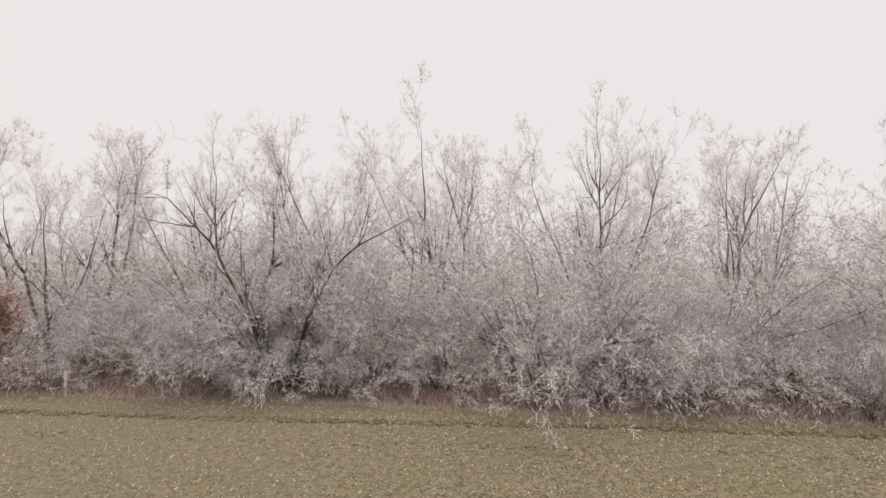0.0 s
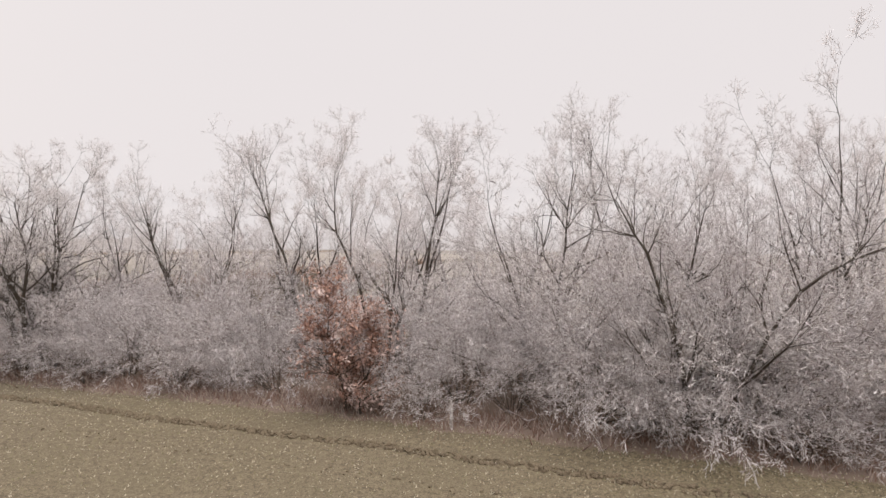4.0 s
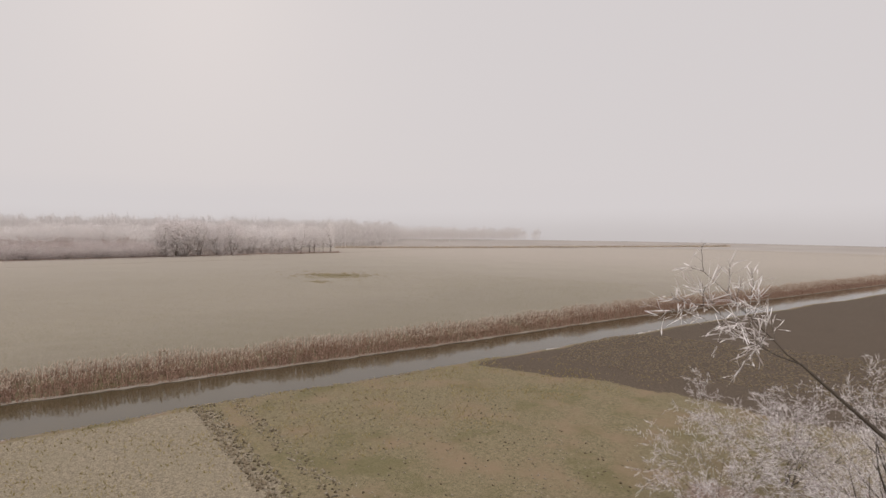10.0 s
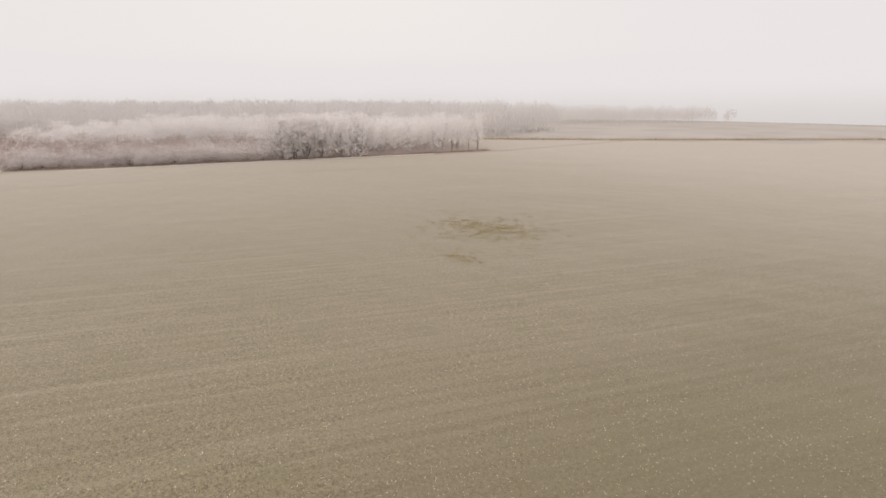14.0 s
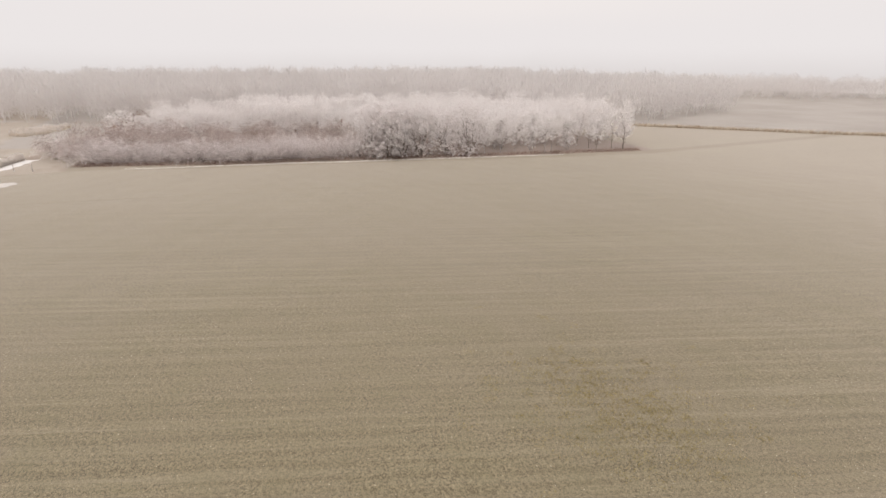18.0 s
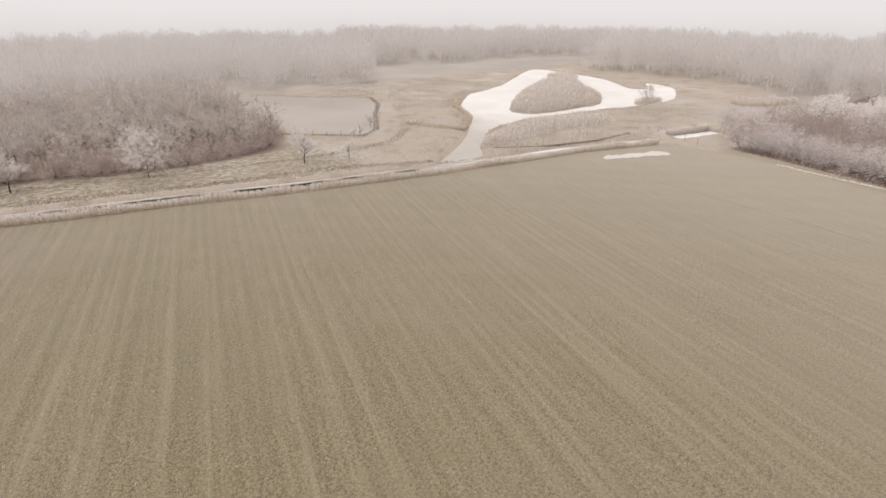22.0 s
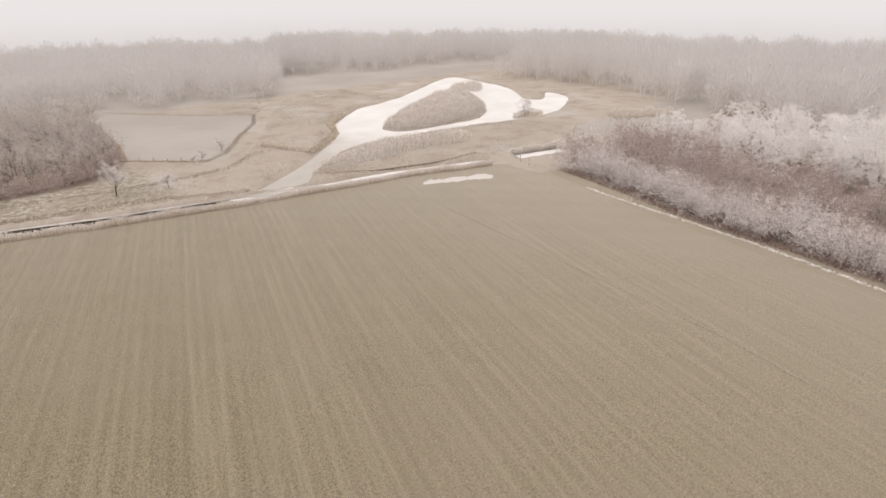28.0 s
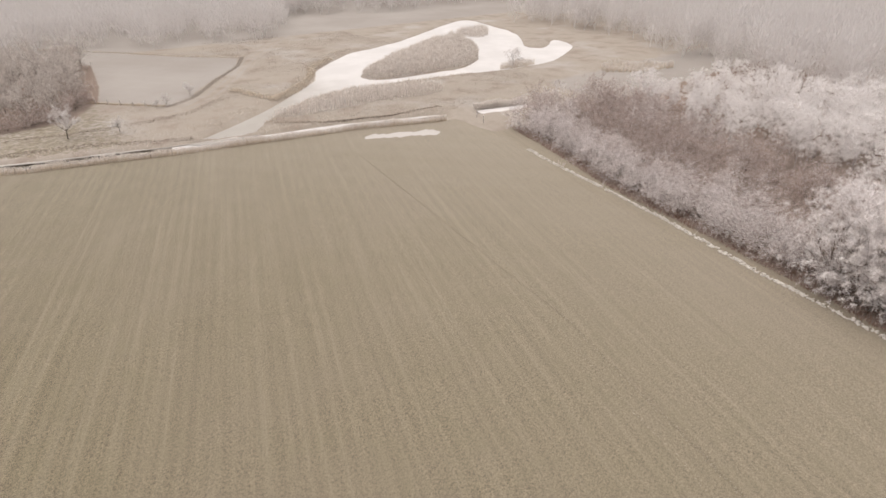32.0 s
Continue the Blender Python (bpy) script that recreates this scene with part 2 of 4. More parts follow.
def ground_build(n, l, b):
    v = coords(n)
    # rows lie along (ROW) and streak the field
    m = n.new("ShaderNodeMapping")
    m.inputs["Rotation"].default_value = (0, 0, ROW_TURN)
    l.new(v, m.inputs["Vector"])
    s = n.new("ShaderNodeVectorMath")
    s.operation = "MULTIPLY"
    s.inputs[1].default_value = (1.0, 0.02, 1.0)
    l.new(m.outputs[0], s.inputs[0])
    streak = tex(n, l, 1.0, 8, s.outputs[0], 0.78)
    fine = calc(n, l, "ADD", calc(n, l, "MULTIPLY", tex(n, l, 5.0, 6, v, 0.75), 0.4), calc(n, l, "MULTIPLY", tex(n, l, 17.0, 4, v, 0.75), 0.6))
    mid = tex(n, l, 0.35, 5, v)
    wide = tex(n, l, 0.03, 4, v)
    crop = mix(n, l, ramp(n, l, fine, 0.39, 0.61), (0.042, 0.033, 0.018), (0.262, 0.219, 0.14))
    crop = mix(n, l, calc(n, l, "MULTIPLY", ramp(n, l, mid, 0.42, 0.75), 0.35), crop, (0.13, 0.115, 0.062))
    crop = mix(n, l, calc(n, l, "MULTIPLY", ramp(n, l, streak, 0.46, 0.74), calc(n, l, "MULTIPLY", attr(n, "drilled"), 0.5)), crop, (0.27, 0.235, 0.17))
    crop = mix(n, l, calc(n, l, "MULTIPLY", ramp(n, l, streak, 0.5, 0.25), calc(n, l, "MULTIPLY", attr(n, "drilled"), 0.36)), crop, (0.085, 0.072, 0.047))
    crop = mix(n, l, calc(n, l, "MULTIPLY", ramp(n, l, wide, 0.4, 0.65), 0.3), crop, (0.185, 0.152, 0.115))
    sep = n.new("ShaderNodeSeparateXYZ")
    l.new(m.outputs[0], sep.inputs[0])
    drill = calc(n, l, "SINE", calc(n, l, "ADD", calc(n, l, "MULTIPLY", sep.outputs[0], 5.2), calc(n, l, "MULTIPLY", tex(n, l, 0.05, 2, s.outputs[0]), 14.0)))
    crop = mix(n, l, calc(n, l, "MULTIPLY", ramp(n, l, drill, 0.2, 1.0), calc(n, l, "MULTIPLY", attr(n, "drilled"), 0.06)), crop, (0.30, 0.258, 0.18))
    crop = mix(n, l, calc(n, l, "MULTIPLY", ramp(n, l, drill, -0.5, -1.0), calc(n, l, "MULTIPLY", attr(n, "drilled"), 0.09)), crop, (0.07, 0.058, 0.034))
    crop = mix(n, l, calc(n, l, "MULTIPLY", attr(n, "lush"), ramp(n, l, fine, 0.2, 0.6)), crop, (0.092, 0.077, 0.036))
    # haze over the far field is painted as a paler ground colour
    hazed = mix(n, l, ramp(n, l, fine, 0.3, 0.7), (0.21, 0.178, 0.142), (0.41, 0.355, 0.295))
    crop = mix(n, l, calc(n, l, "MULTIPLY", attr(n, "hazed"), 0.8), crop, hazed)
    jag = calc(n, l, "SUBTRACT", calc(n, l, "ADD", calc(n, l, "MULTIPLY", tex(n, l, 0.9, 5, v, 0.7), 0.8), 0.0), 0.4)

    def cover(name, colour, lo=0.42, hi=0.58, base=None):
        return mix(n, l, ramp(n, l, calc(n, l, "ADD", attr(n, name), jag), lo, hi), base, colour)
    grass = mix(n, l, ramp(n, l, fine, 0.36, 0.64), (0.076, 0.063, 0.034), (0.235, 0.197, 0.122))
    grass = mix(n, l, ramp(n, l, mid, 0.45, 0.7), grass, (0.19, 0.14, 0.09))
    grass = mix(n, l, calc(n, l, "MULTIPLY", ramp(n, l, tex(n, l, 0.22, 5, v), 0.5, 0.64), 0.6), grass, (0.10, 0.092, 0.04))
    rough = mix(n, l, ramp(n, l, fine, 0.25, 0.75), (0.22, 0.185, 0.15), (0.39, 0.345, 0.30))
    rough = mix(n, l, ramp(n, l, tex(n, l, 0.16, 6, v), 0.48, 0.66), rough, (0.25, 0.205, 0.172))
    rough = mix(n, l, ramp(n, l, tex(n, l, 0.06, 5, v), 0.5, 0.68), rough, (0.35, 0.315, 0.285))
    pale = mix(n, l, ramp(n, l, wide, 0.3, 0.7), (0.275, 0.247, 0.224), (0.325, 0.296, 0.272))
    soil = mix(n, l, ramp(n, l, fine, 0.35, 0.65), (0.042, 0.031, 0.022), (0.12, 0.092, 0.068))
    litter = mix(n, l, fine, (0.11, 0.078, 0.062), (0.29, 0.225, 0.185))
    snow = mix(n, l, fine, (0.36, 0.33, 0.305), (0.52, 0.49, 0.465))
    c = cover("grass", grass, base=crop)
    c = cover("rough", rough, base=c)
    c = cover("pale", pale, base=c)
    c = cover("soil", soil, base=c)
    c = cover("litter", litter, base=c)
    c = cover("snow", snow, base=c)
    l.new(c, b.inputs["Base Color"])
    # pale sheen stands in for haze over the young crop at low angles
    l.new(calc(n, l, "MULTIPLY", calc(n, l, "SUBTRACT", attr(n, "drilled"), calc(n, l, "MINIMUM", calc(n, l, "ADD", attr(n, "rough"), attr(n, "pale")), 1.0)), 0.46), b.inputs["Sheen Weight"])
    b.inputs["Sheen Roughness"].default_value = 0.38
    b.inputs["Sheen Tint"].default_value = (1.0, 0.95, 0.92, 1)
    bump(n, l, b, calc(n, l, "ADD", fine, calc(n, l, "MULTIPLY", streak, 0.3)), 0.55, 0.03)


# field rows run along (0.35, 0.937)
ROW = Vector((0.36, 0.933, 0)).normalized()
ROW_TURN = math.atan2(ROW.x, ROW.y)
ground_mat = material("frosty_field_ground", ground_build, 0.95)


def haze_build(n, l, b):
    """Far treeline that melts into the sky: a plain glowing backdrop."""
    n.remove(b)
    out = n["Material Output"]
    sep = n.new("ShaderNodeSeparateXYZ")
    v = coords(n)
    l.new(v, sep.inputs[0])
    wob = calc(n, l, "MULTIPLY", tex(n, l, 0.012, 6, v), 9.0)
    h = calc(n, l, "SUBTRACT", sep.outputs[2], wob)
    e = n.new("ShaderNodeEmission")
    # mist painted into the glow: greyer low down, fog colour higher up
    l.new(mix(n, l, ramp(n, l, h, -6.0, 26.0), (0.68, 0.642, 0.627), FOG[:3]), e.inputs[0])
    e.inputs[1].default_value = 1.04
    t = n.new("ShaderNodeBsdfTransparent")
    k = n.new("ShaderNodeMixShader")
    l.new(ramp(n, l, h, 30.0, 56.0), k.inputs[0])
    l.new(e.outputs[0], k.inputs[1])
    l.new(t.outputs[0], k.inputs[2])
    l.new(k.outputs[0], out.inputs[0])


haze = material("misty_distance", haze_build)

# ---- mesh helpers ----


def link_mesh(name, verts, faces_flat, sides, mat, parent=None, label=""):
    """A mesh of faces with the same number of corners."""
    me = bpy.data.meshes.new(name)
    nf = len(faces_flat) // sides
    me.vertices.add(len(verts))
    me.vertices.foreach_set("co", np.asarray(verts, np.float32).ravel())
    me.loops.add(len(faces_flat))
    me.loops.foreach_set("vertex_index", np.asarray(faces_flat, np.int32))
    me.polygons.add(nf)
    me.polygons.foreach_set("loop_start", np.arange(nf, dtype=np.int32) * sides)
    me.materials.append(mat)
    me.update(calc_edges=True)
    ob = new(name, me)
    if parent is not None:
        ob.parent = parent
    if label:
        ob["label"] = label
    return ob


def frames_of(d):
    d = d / np.maximum(np.linalg.norm(d, axis=1, keepdims=True), 1e-9)
    up = np.where(np.abs(d[:, 2:3]) > 0.9, [[1.0, 0, 0]], [[0, 0, 1.0]])
    u = np.cross(d, up)
    u /= np.linalg.norm(u, axis=1, keepdims=True)
    return u, np.cross(d, u)


def spikes(p, q, r):
    """Thin three-sided cones from p to q: vertices and triangle corners."""
    u, w = frames_of(q - p)
    r = np.reshape(r, (-1, 1))
    v = np.empty((len(p), 4, 3))
    for k in range(3):
        a = k * 2 * math.pi / 3
        v[:, k] = p + (u * math.cos(a) + w * math.sin(a)) * r
    v[:, 3] = q
    f = np.array([0, 1, 3, 1, 2, 3, 2, 0, 3])[None] + np.arange(len(p))[:, None] * 4
    return v.reshape(-1, 3), f.ravel()


def blades(rng, p, q, r):
    """Sprigs too fine to be round: one slim leaf each from p to q."""
    u, w = frames_of(q - p)
    a = rng.uniform(0, math.pi, (len(p), 1))
    o = (u * np.cos(a) + w * np.sin(a)) * np.reshape(r, (-1, 1))
    v = np.stack((p - o, p + o, q), 1).reshape(-1, 3)
    return v, np.arange(len(v))


def feathers(rng, p, q, r):
    """Twigs feathered with hoar: slim kites, widest past the middle."""
    u, w = frames_of(q - p)
    a = rng.uniform(0, math.pi, (len(p), 1))
    o = (u * np.cos(a) + w * np.sin(a)) * np.reshape(r, (-1, 1))
    m = p + (q - p) * rng.uniform(0.4, 0.75, (len(p), 1))
    v = np.stack((p, m - o, q, m + o), 1).reshape(-1, 3)
    f = np.array([0, 1, 2, 0, 2, 3])[None] + np.arange(len(p))[:, None] * 4
    return v, f.ravel()


def tubes(p, q, r0, r1, sides=5):
    u, w = frames_of(q - p)
    v = np.empty((len(p), 2 * sides, 3))
    for k in range(sides):
        a = k * 2 * math.pi / sides
        o = u * math.cos(a) + w * math.sin(a)
        v[:, k] = p + o * r0[:, None]
        v[:, sides + k] = q + o * r1[:, None]
    f = []
    for k in range(sides):
        j = (k + 1) % sides
        f += [k, j, sides + j, sides + k]
    f = np.array(f)[None] + np.arange(len(p))[:, None] * 2 * sides
    return v.reshape(-1, 3), f.ravel()


def unit(v):
    return v / max(np.linalg.norm(v), 1e-9)


def limb(rng, segs, p, d, length, r, level, spec):
    """One branch of short tapering pieces; children leave it by turns and it kinks away from each."""
    steps = spec["steps"][level]
    step, r0 = length / steps, r
    more = level + 1 < len(spec["steps"])
    for s in range(steps):
        d = unit(d + rng.normal(0, spec["wander"][level], 3) + np.array([0, 0, spec["lift"][level]]))
        q = p + d * step
        r2 = max(r0 * (1 - 0.88 * (s + 1) / steps), 0.003)
        segs.append((p, q, r, r2, level))
        if more and (s + 1) / steps > spec["bare"][level]:
            for _ in range(rng.poisson(spec["kids"][level] / steps / max(1 - spec["bare"][level], 0.2)) + (2 if s == steps - 1 else 0)):
                turn = unit(np.cross(d, rng.normal(0, 1, 3)))
                ang = spec["angle"][level] * rng.uniform(0.7, 1.3)
                k = unit(d * math.cos(ang) + turn * math.sin(ang))
                limb(rng, segs, q, k, length * spec["share"][level] * rng.uniform(0.6, 1.2) * (1.1 - 0.6 * s / steps), max(r2 * spec["thin"], 0.005), level + 1, spec)
                d = unit(d - 0.14 * turn)
        p, r = q, r2


def twigs_on(rng, segs, count, length, radius, levels, spread, lift, fork=0.6, droop=0.0, out=0.0):
    """Rimed twigs along the given branch levels, each with side sprigs; out turns them from the plant's middle."""
    pick = [s for s in segs if s[4] in levels] or segs
    P = np.array([s[0] for s in pick])
    Q = np.array([s[1] for s in pick])
    L = np.linalg.norm(Q - P, axis=1)
    i = rng.choice(len(pick), count, p=L / L.sum())
    a = P[i] + (Q[i] - P[i]) * rng.random((count, 1))
    d = (Q[i] - P[i]) / L[i][:, None] * (1 - spread) + rng.normal(0, spread, (count, 3))
    away = a - [0, 0, 0.35 * a[:, 2].max()]
    d += out * away / np.maximum(np.linalg.norm(away, axis=1, keepdims=True), 0.1)
    d[:, 2] += lift
    d /= np.linalg.norm(d, axis=1, keepdims=True)
    ln = length * rng.uniform(0.4, 1.3, (count, 1))
    b = a + d * ln
    b[:, 2] -= droop * ln[:, 0] ** 2
    m = int(count * fork)
    j = rng.integers(0, count, m)
    a2 = a[j] + (b[j] - a[j]) * rng.uniform(0.25, 0.9, (m, 1))
    d2 = d[j] + rng.normal(0, 0.5, (m, 3))
    d2 /= np.linalg.norm(d2, axis=1, keepdims=True)
    b2 = a2 + d2 * ln[j] * rng.uniform(0.35, 0.7, (m, 1))
    p, q = np.vstack((a, a2)), np.vstack((b, b2))
    keep = (q[:, 2] > 0.03) & (p[:, 2] > 0.03)
    p, q = p[keep], q[keep]
    return feathers(rng, p, q, radius * rng.uniform(0.6, 1.4, len(p)))


def plant(name, segs, twig, mats, twig_mat, sides=5):
    """A thing of its trunk with limbs, barked by branch level, and its rimed crown."""
    root = new(name)
    segs = sorted(segs, key=lambda g: g[4])
    v, f = tubes(*[np.array([g[i] for g in segs]) for i in range(4)], sides=sides)
    ob = link_mesh("trunk", v, f, 4, mats[0], root)
    for m in mats[1:]:
        ob.data.materials.append(m)
    which = np.repeat([min(g[4], len(mats) - 1) for g in segs], sides).astype(np.int32)
    ob.data.polygons.foreach_set("material_index", which)
    link_mesh("crown", twig[0], twig[1], 3, twig_mat, root)
    return root


def puffs(rng, centres, radius, count, thick, rise=0.25):
    """Rimed twig clumps: spikes fanning out from each centre."""
    n = len(centres) * count
    c = np.repeat(centres, count, 0)
    r = np.repeat(np.broadcast_to(radius, len(centres)), count)[:, None]
    d = rng.normal(0, 1, (n, 3)) + [0, 0, rise]
    d /= np.linalg.norm(d, axis=1, keepdims=True)
    p = c + d * r * rng.uniform(0.05, 0.4, (n, 1))
    q = c + d * r * rng.uniform(0.75, 1.15, (n, 1))
    q[:, 2] = np.maximum(q[:, 2], 0.05)
    return blades(rng, p, q, thick * rng.uniform(0.7, 1.3, n))


VASE = dict(thin=0.66, steps=(12, 8, 5, 3), lift=(0.035, 0.085, 0.05, 0.02), wander=(0.08, 0.11, 0.14, 0.16), kids=(8, 6, 4.5), angle=(0.64, 0.68, 0.7), share=(0.45, 0.40, 0.45), bare=(0.22, 0.12, 0.1))
SPREAD = dict(VASE, angle=(0.72, 0.7, 0.72), lift=(0.012, 0.085, 0.05, 0.02), share=(0.38, 0.4, 0.45), bare=(0.12, 0.1, 0.1), kids=(11, 7, 4.5))


def stems_of(rng, count, height, lean, r, spec, wide=0.25):
    """Stems that leave one stool and fan out."""
    segs = []
    for k in range(count):
        a = k * 2 * math.pi / count + rng.uniform(-0.5, 0.5)
        tilt = lean * rng.uniform(0.3, 1.2)
        d = np.array([math.sin(tilt) * math.cos(a), math.sin(tilt) * math.sin(a), math.cos(tilt)])
        limb(rng, segs, np.array([wide * math.cos(a), wide * math.sin(a), -0.2]), d, height * rng.uniform(0.62, 0.82), r * rng.uniform(0.75, 1.15), 0, spec)
    return [g for g in segs if g[1][2] > 0]


def hedge_tree(seed, height, stems, lean, twig_count, spec=VASE, white=False):
    rng = np.random.default_rng(seed)
    segs = stems_of(rng, stems, height, lean, 0.14 * height / 13, spec)
    tw = twigs_on(rng, segs, twig_count, 0.22, 0.0058, (2, 3), 0.45, 0.05, fork=0.6)
    mats = (white_bark, white_bark, spray_bark) if white else (bark, bark, limb_bark, spray_bark)
    return plant("bare_tree", segs, tw, mats, rime, 3)


SHRUB = dict(thin=0.7, steps=(6, 4, 3), lift=(-0.03, -0.06, -0.09), wander=(0.10, 0.16, 0.14), kids=(8, 5), angle=(0.6, 0.65), share=(0.45, 0.48), bare=(0.2, 0.1))


def shrub(seed, height, stems, lean, twig_count, mat, length=0.6, radius=0.016, name="frosted_shrub", wood=None, droop=0.25, out=0.35):
    """Arching stems thick with feathery frosted twigs."""
    rng = np.random.default_rng(seed)
    segs = []
    for k in range(stems):
        a = rng.uniform(0, 2 * math.pi)
        tilt = lean * math.sqrt(rng.random())
        d = np.array([math.sin(tilt) * math.cos(a), math.sin(tilt) * math.sin(a), math.cos(tilt)])
        o = 0.12 * height * rng.random()
        limb(rng, segs, np.array([o * math.cos(a), o * math.sin(a), -0.1]), d, height * rng.uniform(0.75, 1.2), 0.03 * height / 5, 0, SHRUB)
    segs = [g for g in segs if g[1][2] > 0.05]
    tw = twigs_on(rng, segs, twig_count, length, radius, (1, 2), 0.45, 0.05, droop=droop, fork=0.5, out=out)
    return plant(name, segs, tw, (wood or bark, brown_bark, spray_bark), mat, 3)


def wood_tree(seed, height, width, twig_count, mat, name="frosted_tree", wood=None, radius=0.022, length=0.6, stems=1, foot=0.25, clumps=26, ragged=0.5):
    """A woodland tree: rising limbs and a crown of rimed clumps with gaps between."""
    rng = np.random.default_rng(seed)
    spec = dict(thin=0.6, steps=(7, 4), lift=(0.05, 0.10), wander=(0.05, 0.14), kids=(16,), angle=(0.8,), share=(width / height * 0.9,), bare=(max(foot, 0.1),))
    segs = stems_of(rng, stems, height, 0.04 if stems == 1 else 0.2, 0.11 * height / 12, spec, 0.0 if stems == 1 else 0.3)
    z = height * (foot + (0.95 - foot) * rng.random(clumps) ** 0.85)
    rel = np.clip((z / height - foot) / (1 - foot), 0.03, 0.97)
    rad = 0.5 * width * np.sin(math.pi * rel ** 0.75) ** 0.55 * (1 - ragged * rng.random(clumps) ** 2)
    a = rng.uniform(0, 2 * math.pi, clumps)
    c = np.column_stack((rad * np.cos(a), rad * np.sin(a), z))
    per = max(1, twig_count // (clumps * 36))
    size = width * rng.uniform(0.09, 0.17, clumps)
    pc = np.repeat(c, per, 0) + rng.normal(0, 1, (clumps * per, 3)) * np.repeat(size, per)[:, None] * [1, 1, 0.8]
    tips = np.array([g[1] for g in segs if g[4] == 1 and g[1][2] > foot * height])
    if len(tips):
        pc = np.vstack((pc, tips[rng.integers(0, len(tips), max(3, len(pc) // 4))]))
    tw = puffs(rng, pc, length * rng.uniform(0.6, 1.25, len(pc)), 36, radius, 0.6)
    return plant(name, segs, tw, (wood or bark_pale, wood or bark_pale), mat, 4)


OPEN = dict(thin=0.6, steps=(7, 4, 2), lift=(0.03, 0.06, 0.04), wander=(0.07, 0.13, 0.18), kids=(11, 5), angle=(0.72, 0.7), share=(0.46, 0.45), bare=(0.22, 0.15))


def open_tree(seed, height, stems, twig_count, mat, name, length=0.5, radius=0.014, spec=OPEN, wood=None, lean=0.22, r=0.15):
    """A leafless tree whose limbs show through a thin frosted crown."""
    rng = np.random.default_rng(seed)
    segs = stems_of(rng, stems, height, lean if stems > 1 else 0.05, r, spec, 0.2 if stems > 1 else 0.0)
    tw = twigs_on(rng, segs, twig_count, length, radius, (1, 2), 0.45, 0.1, fork=0.8)
    return plant(name, segs, tw, (wood or brown_bark, wood or brown_bark, brown_bark), mat, 3)


def put(src, x, y, turn, size=1.0, tall=1.0, label="", group="", z=0.0):
    ob = copy_thing(src, pose(x, y, z, 0, 0, turn) @ Matrix.Diagonal((size, size, size * tall, 1)))
    if label:
        tagged(ob, label)
    if group:
        tagged(ob, group=group)
    return ob


def discard(obs):
    for o in obs:
        for c in (*o.children_recursive, o):
            bpy.data.objects.remove(c)


# ---- plan of the land ----
DITCH_A = [(-168, -22), (-152, 20), (-140.6, 50), (-131, 68.5), (-126.8, 80), (-120.6, 97), (-114.9, 115), (-109.5, 131), (-103, 148), (-70, 235), (-10, 400)]
DITCH_B = [(-147, 28), (-162, 34), (-175, 41), (-188, 45.5), (-200, 49.5), (-216, 55.5), (-236, 61.5), (-252, 65.5), (-267, 69), (-286, 76)]
POND = [(-239.7, 58.1), (-246.4, 55.5), (-255, 50.5), (-262.7, 45.5), (-270.7, 39), (-280.4, 30.5), (-287.5, 18.8), (-297.7, 10.8), (-307.3, 2), (-328, -3), (-349, -14), (-371, -27), (-396, -39), (-388, -14), (-384, 3), (-373, 18), (-361, 29), (-364.7, 35), (-383, 22), (-380, 37), (-360, 48), (-347, 52), (-329.5, 51.6), (-316, 47), (-302, 45), (-291.5, 44), (-277, 42.5), (-270, 45.5), (-263, 50.5), (-257, 55), (-253.4, 58.6), (-251, 62)]
ISLAND = [(-292, 33), (-305, 23), (-322, 13), (-345, 1), (-356, 4), (-350, 20), (-331, 39), (-321, 42.4), (-306, 41.5), (-294, 40)]
HEDGE = [(20, 24), (-20, 43), (-39.7, 51), (-45.5, 53.4), (-53, 56), (-57, 57.8), (-63.6, 60), (-70, 61.9), (-76.6, 63.8), (-83.6, 65.7), (-88, 66.8), (-92.2, 68), (-98, 70.5)]
WOOD_EDGE = [(-291, 92), (-288.5, 101), (-281.5, 121), (-277.5, 140), (-274, 153.5), (-269, 170), (-265.5, 188), (-259.5, 216)]
PUDDLE = [(-265.3, 79.2), (-270, 81.2), (-277, 85.2), (-279.4, 83.4), (-273, 80.6), (-268.2, 78.2)]


def rounded(poly, times=2):
    for _ in range(times):
        out = []
        for (ax, ay), (bx, by) in zip(poly, poly[1:] + poly[:1]):
            out += [(0.75 * ax + 0.25 * bx, 0.75 * ay + 0.25 * by), (0.25 * ax + 0.75 * bx, 0.25 * ay + 0.75 * by)]
        poly = out
    return poly


POND, ISLAND = rounded(POND), rounded(ISLAND)
DITCH_C = [(-294.5, 78.5), (-307, 82)]
TRACK = [(-150, 20), (-186, 31), (-200, 33.5), (-215, 35.5), (-227.5, 38), (-241.5, 37.3), (-247, 36), (-255, 28.7), (-265.3, 14.8), (-280, -8), (-310, -45)]


def seg_dist(x, y, pts):
    """Distance to a polyline, and how far along it the nearest point lies."""
    best = np.full(x.shape, 1e9)
    for (ax, ay), (bx, by) in zip(pts, pts[1:]):
        dx, dy = bx - ax, by - ay
        t = np.clip(((x - ax) * dx + (y - ay) * dy) / (dx * dx + dy * dy), 0, 1)
        best = np.minimum(best, np.hypot(x - ax - t * dx, y - ay - t * dy))
    return best


def inside(x, y, poly):
    c = np.zeros(x.shape, bool)
    for (ax, ay), (bx, by) in zip(poly, poly[1:] + poly[:1]):
        hit = (ay > y) != (by > y)
        c ^= hit & (x < (bx - ax) * (y - ay) / ((by - ay) if by != ay else 1e-9) + ax)
    return c


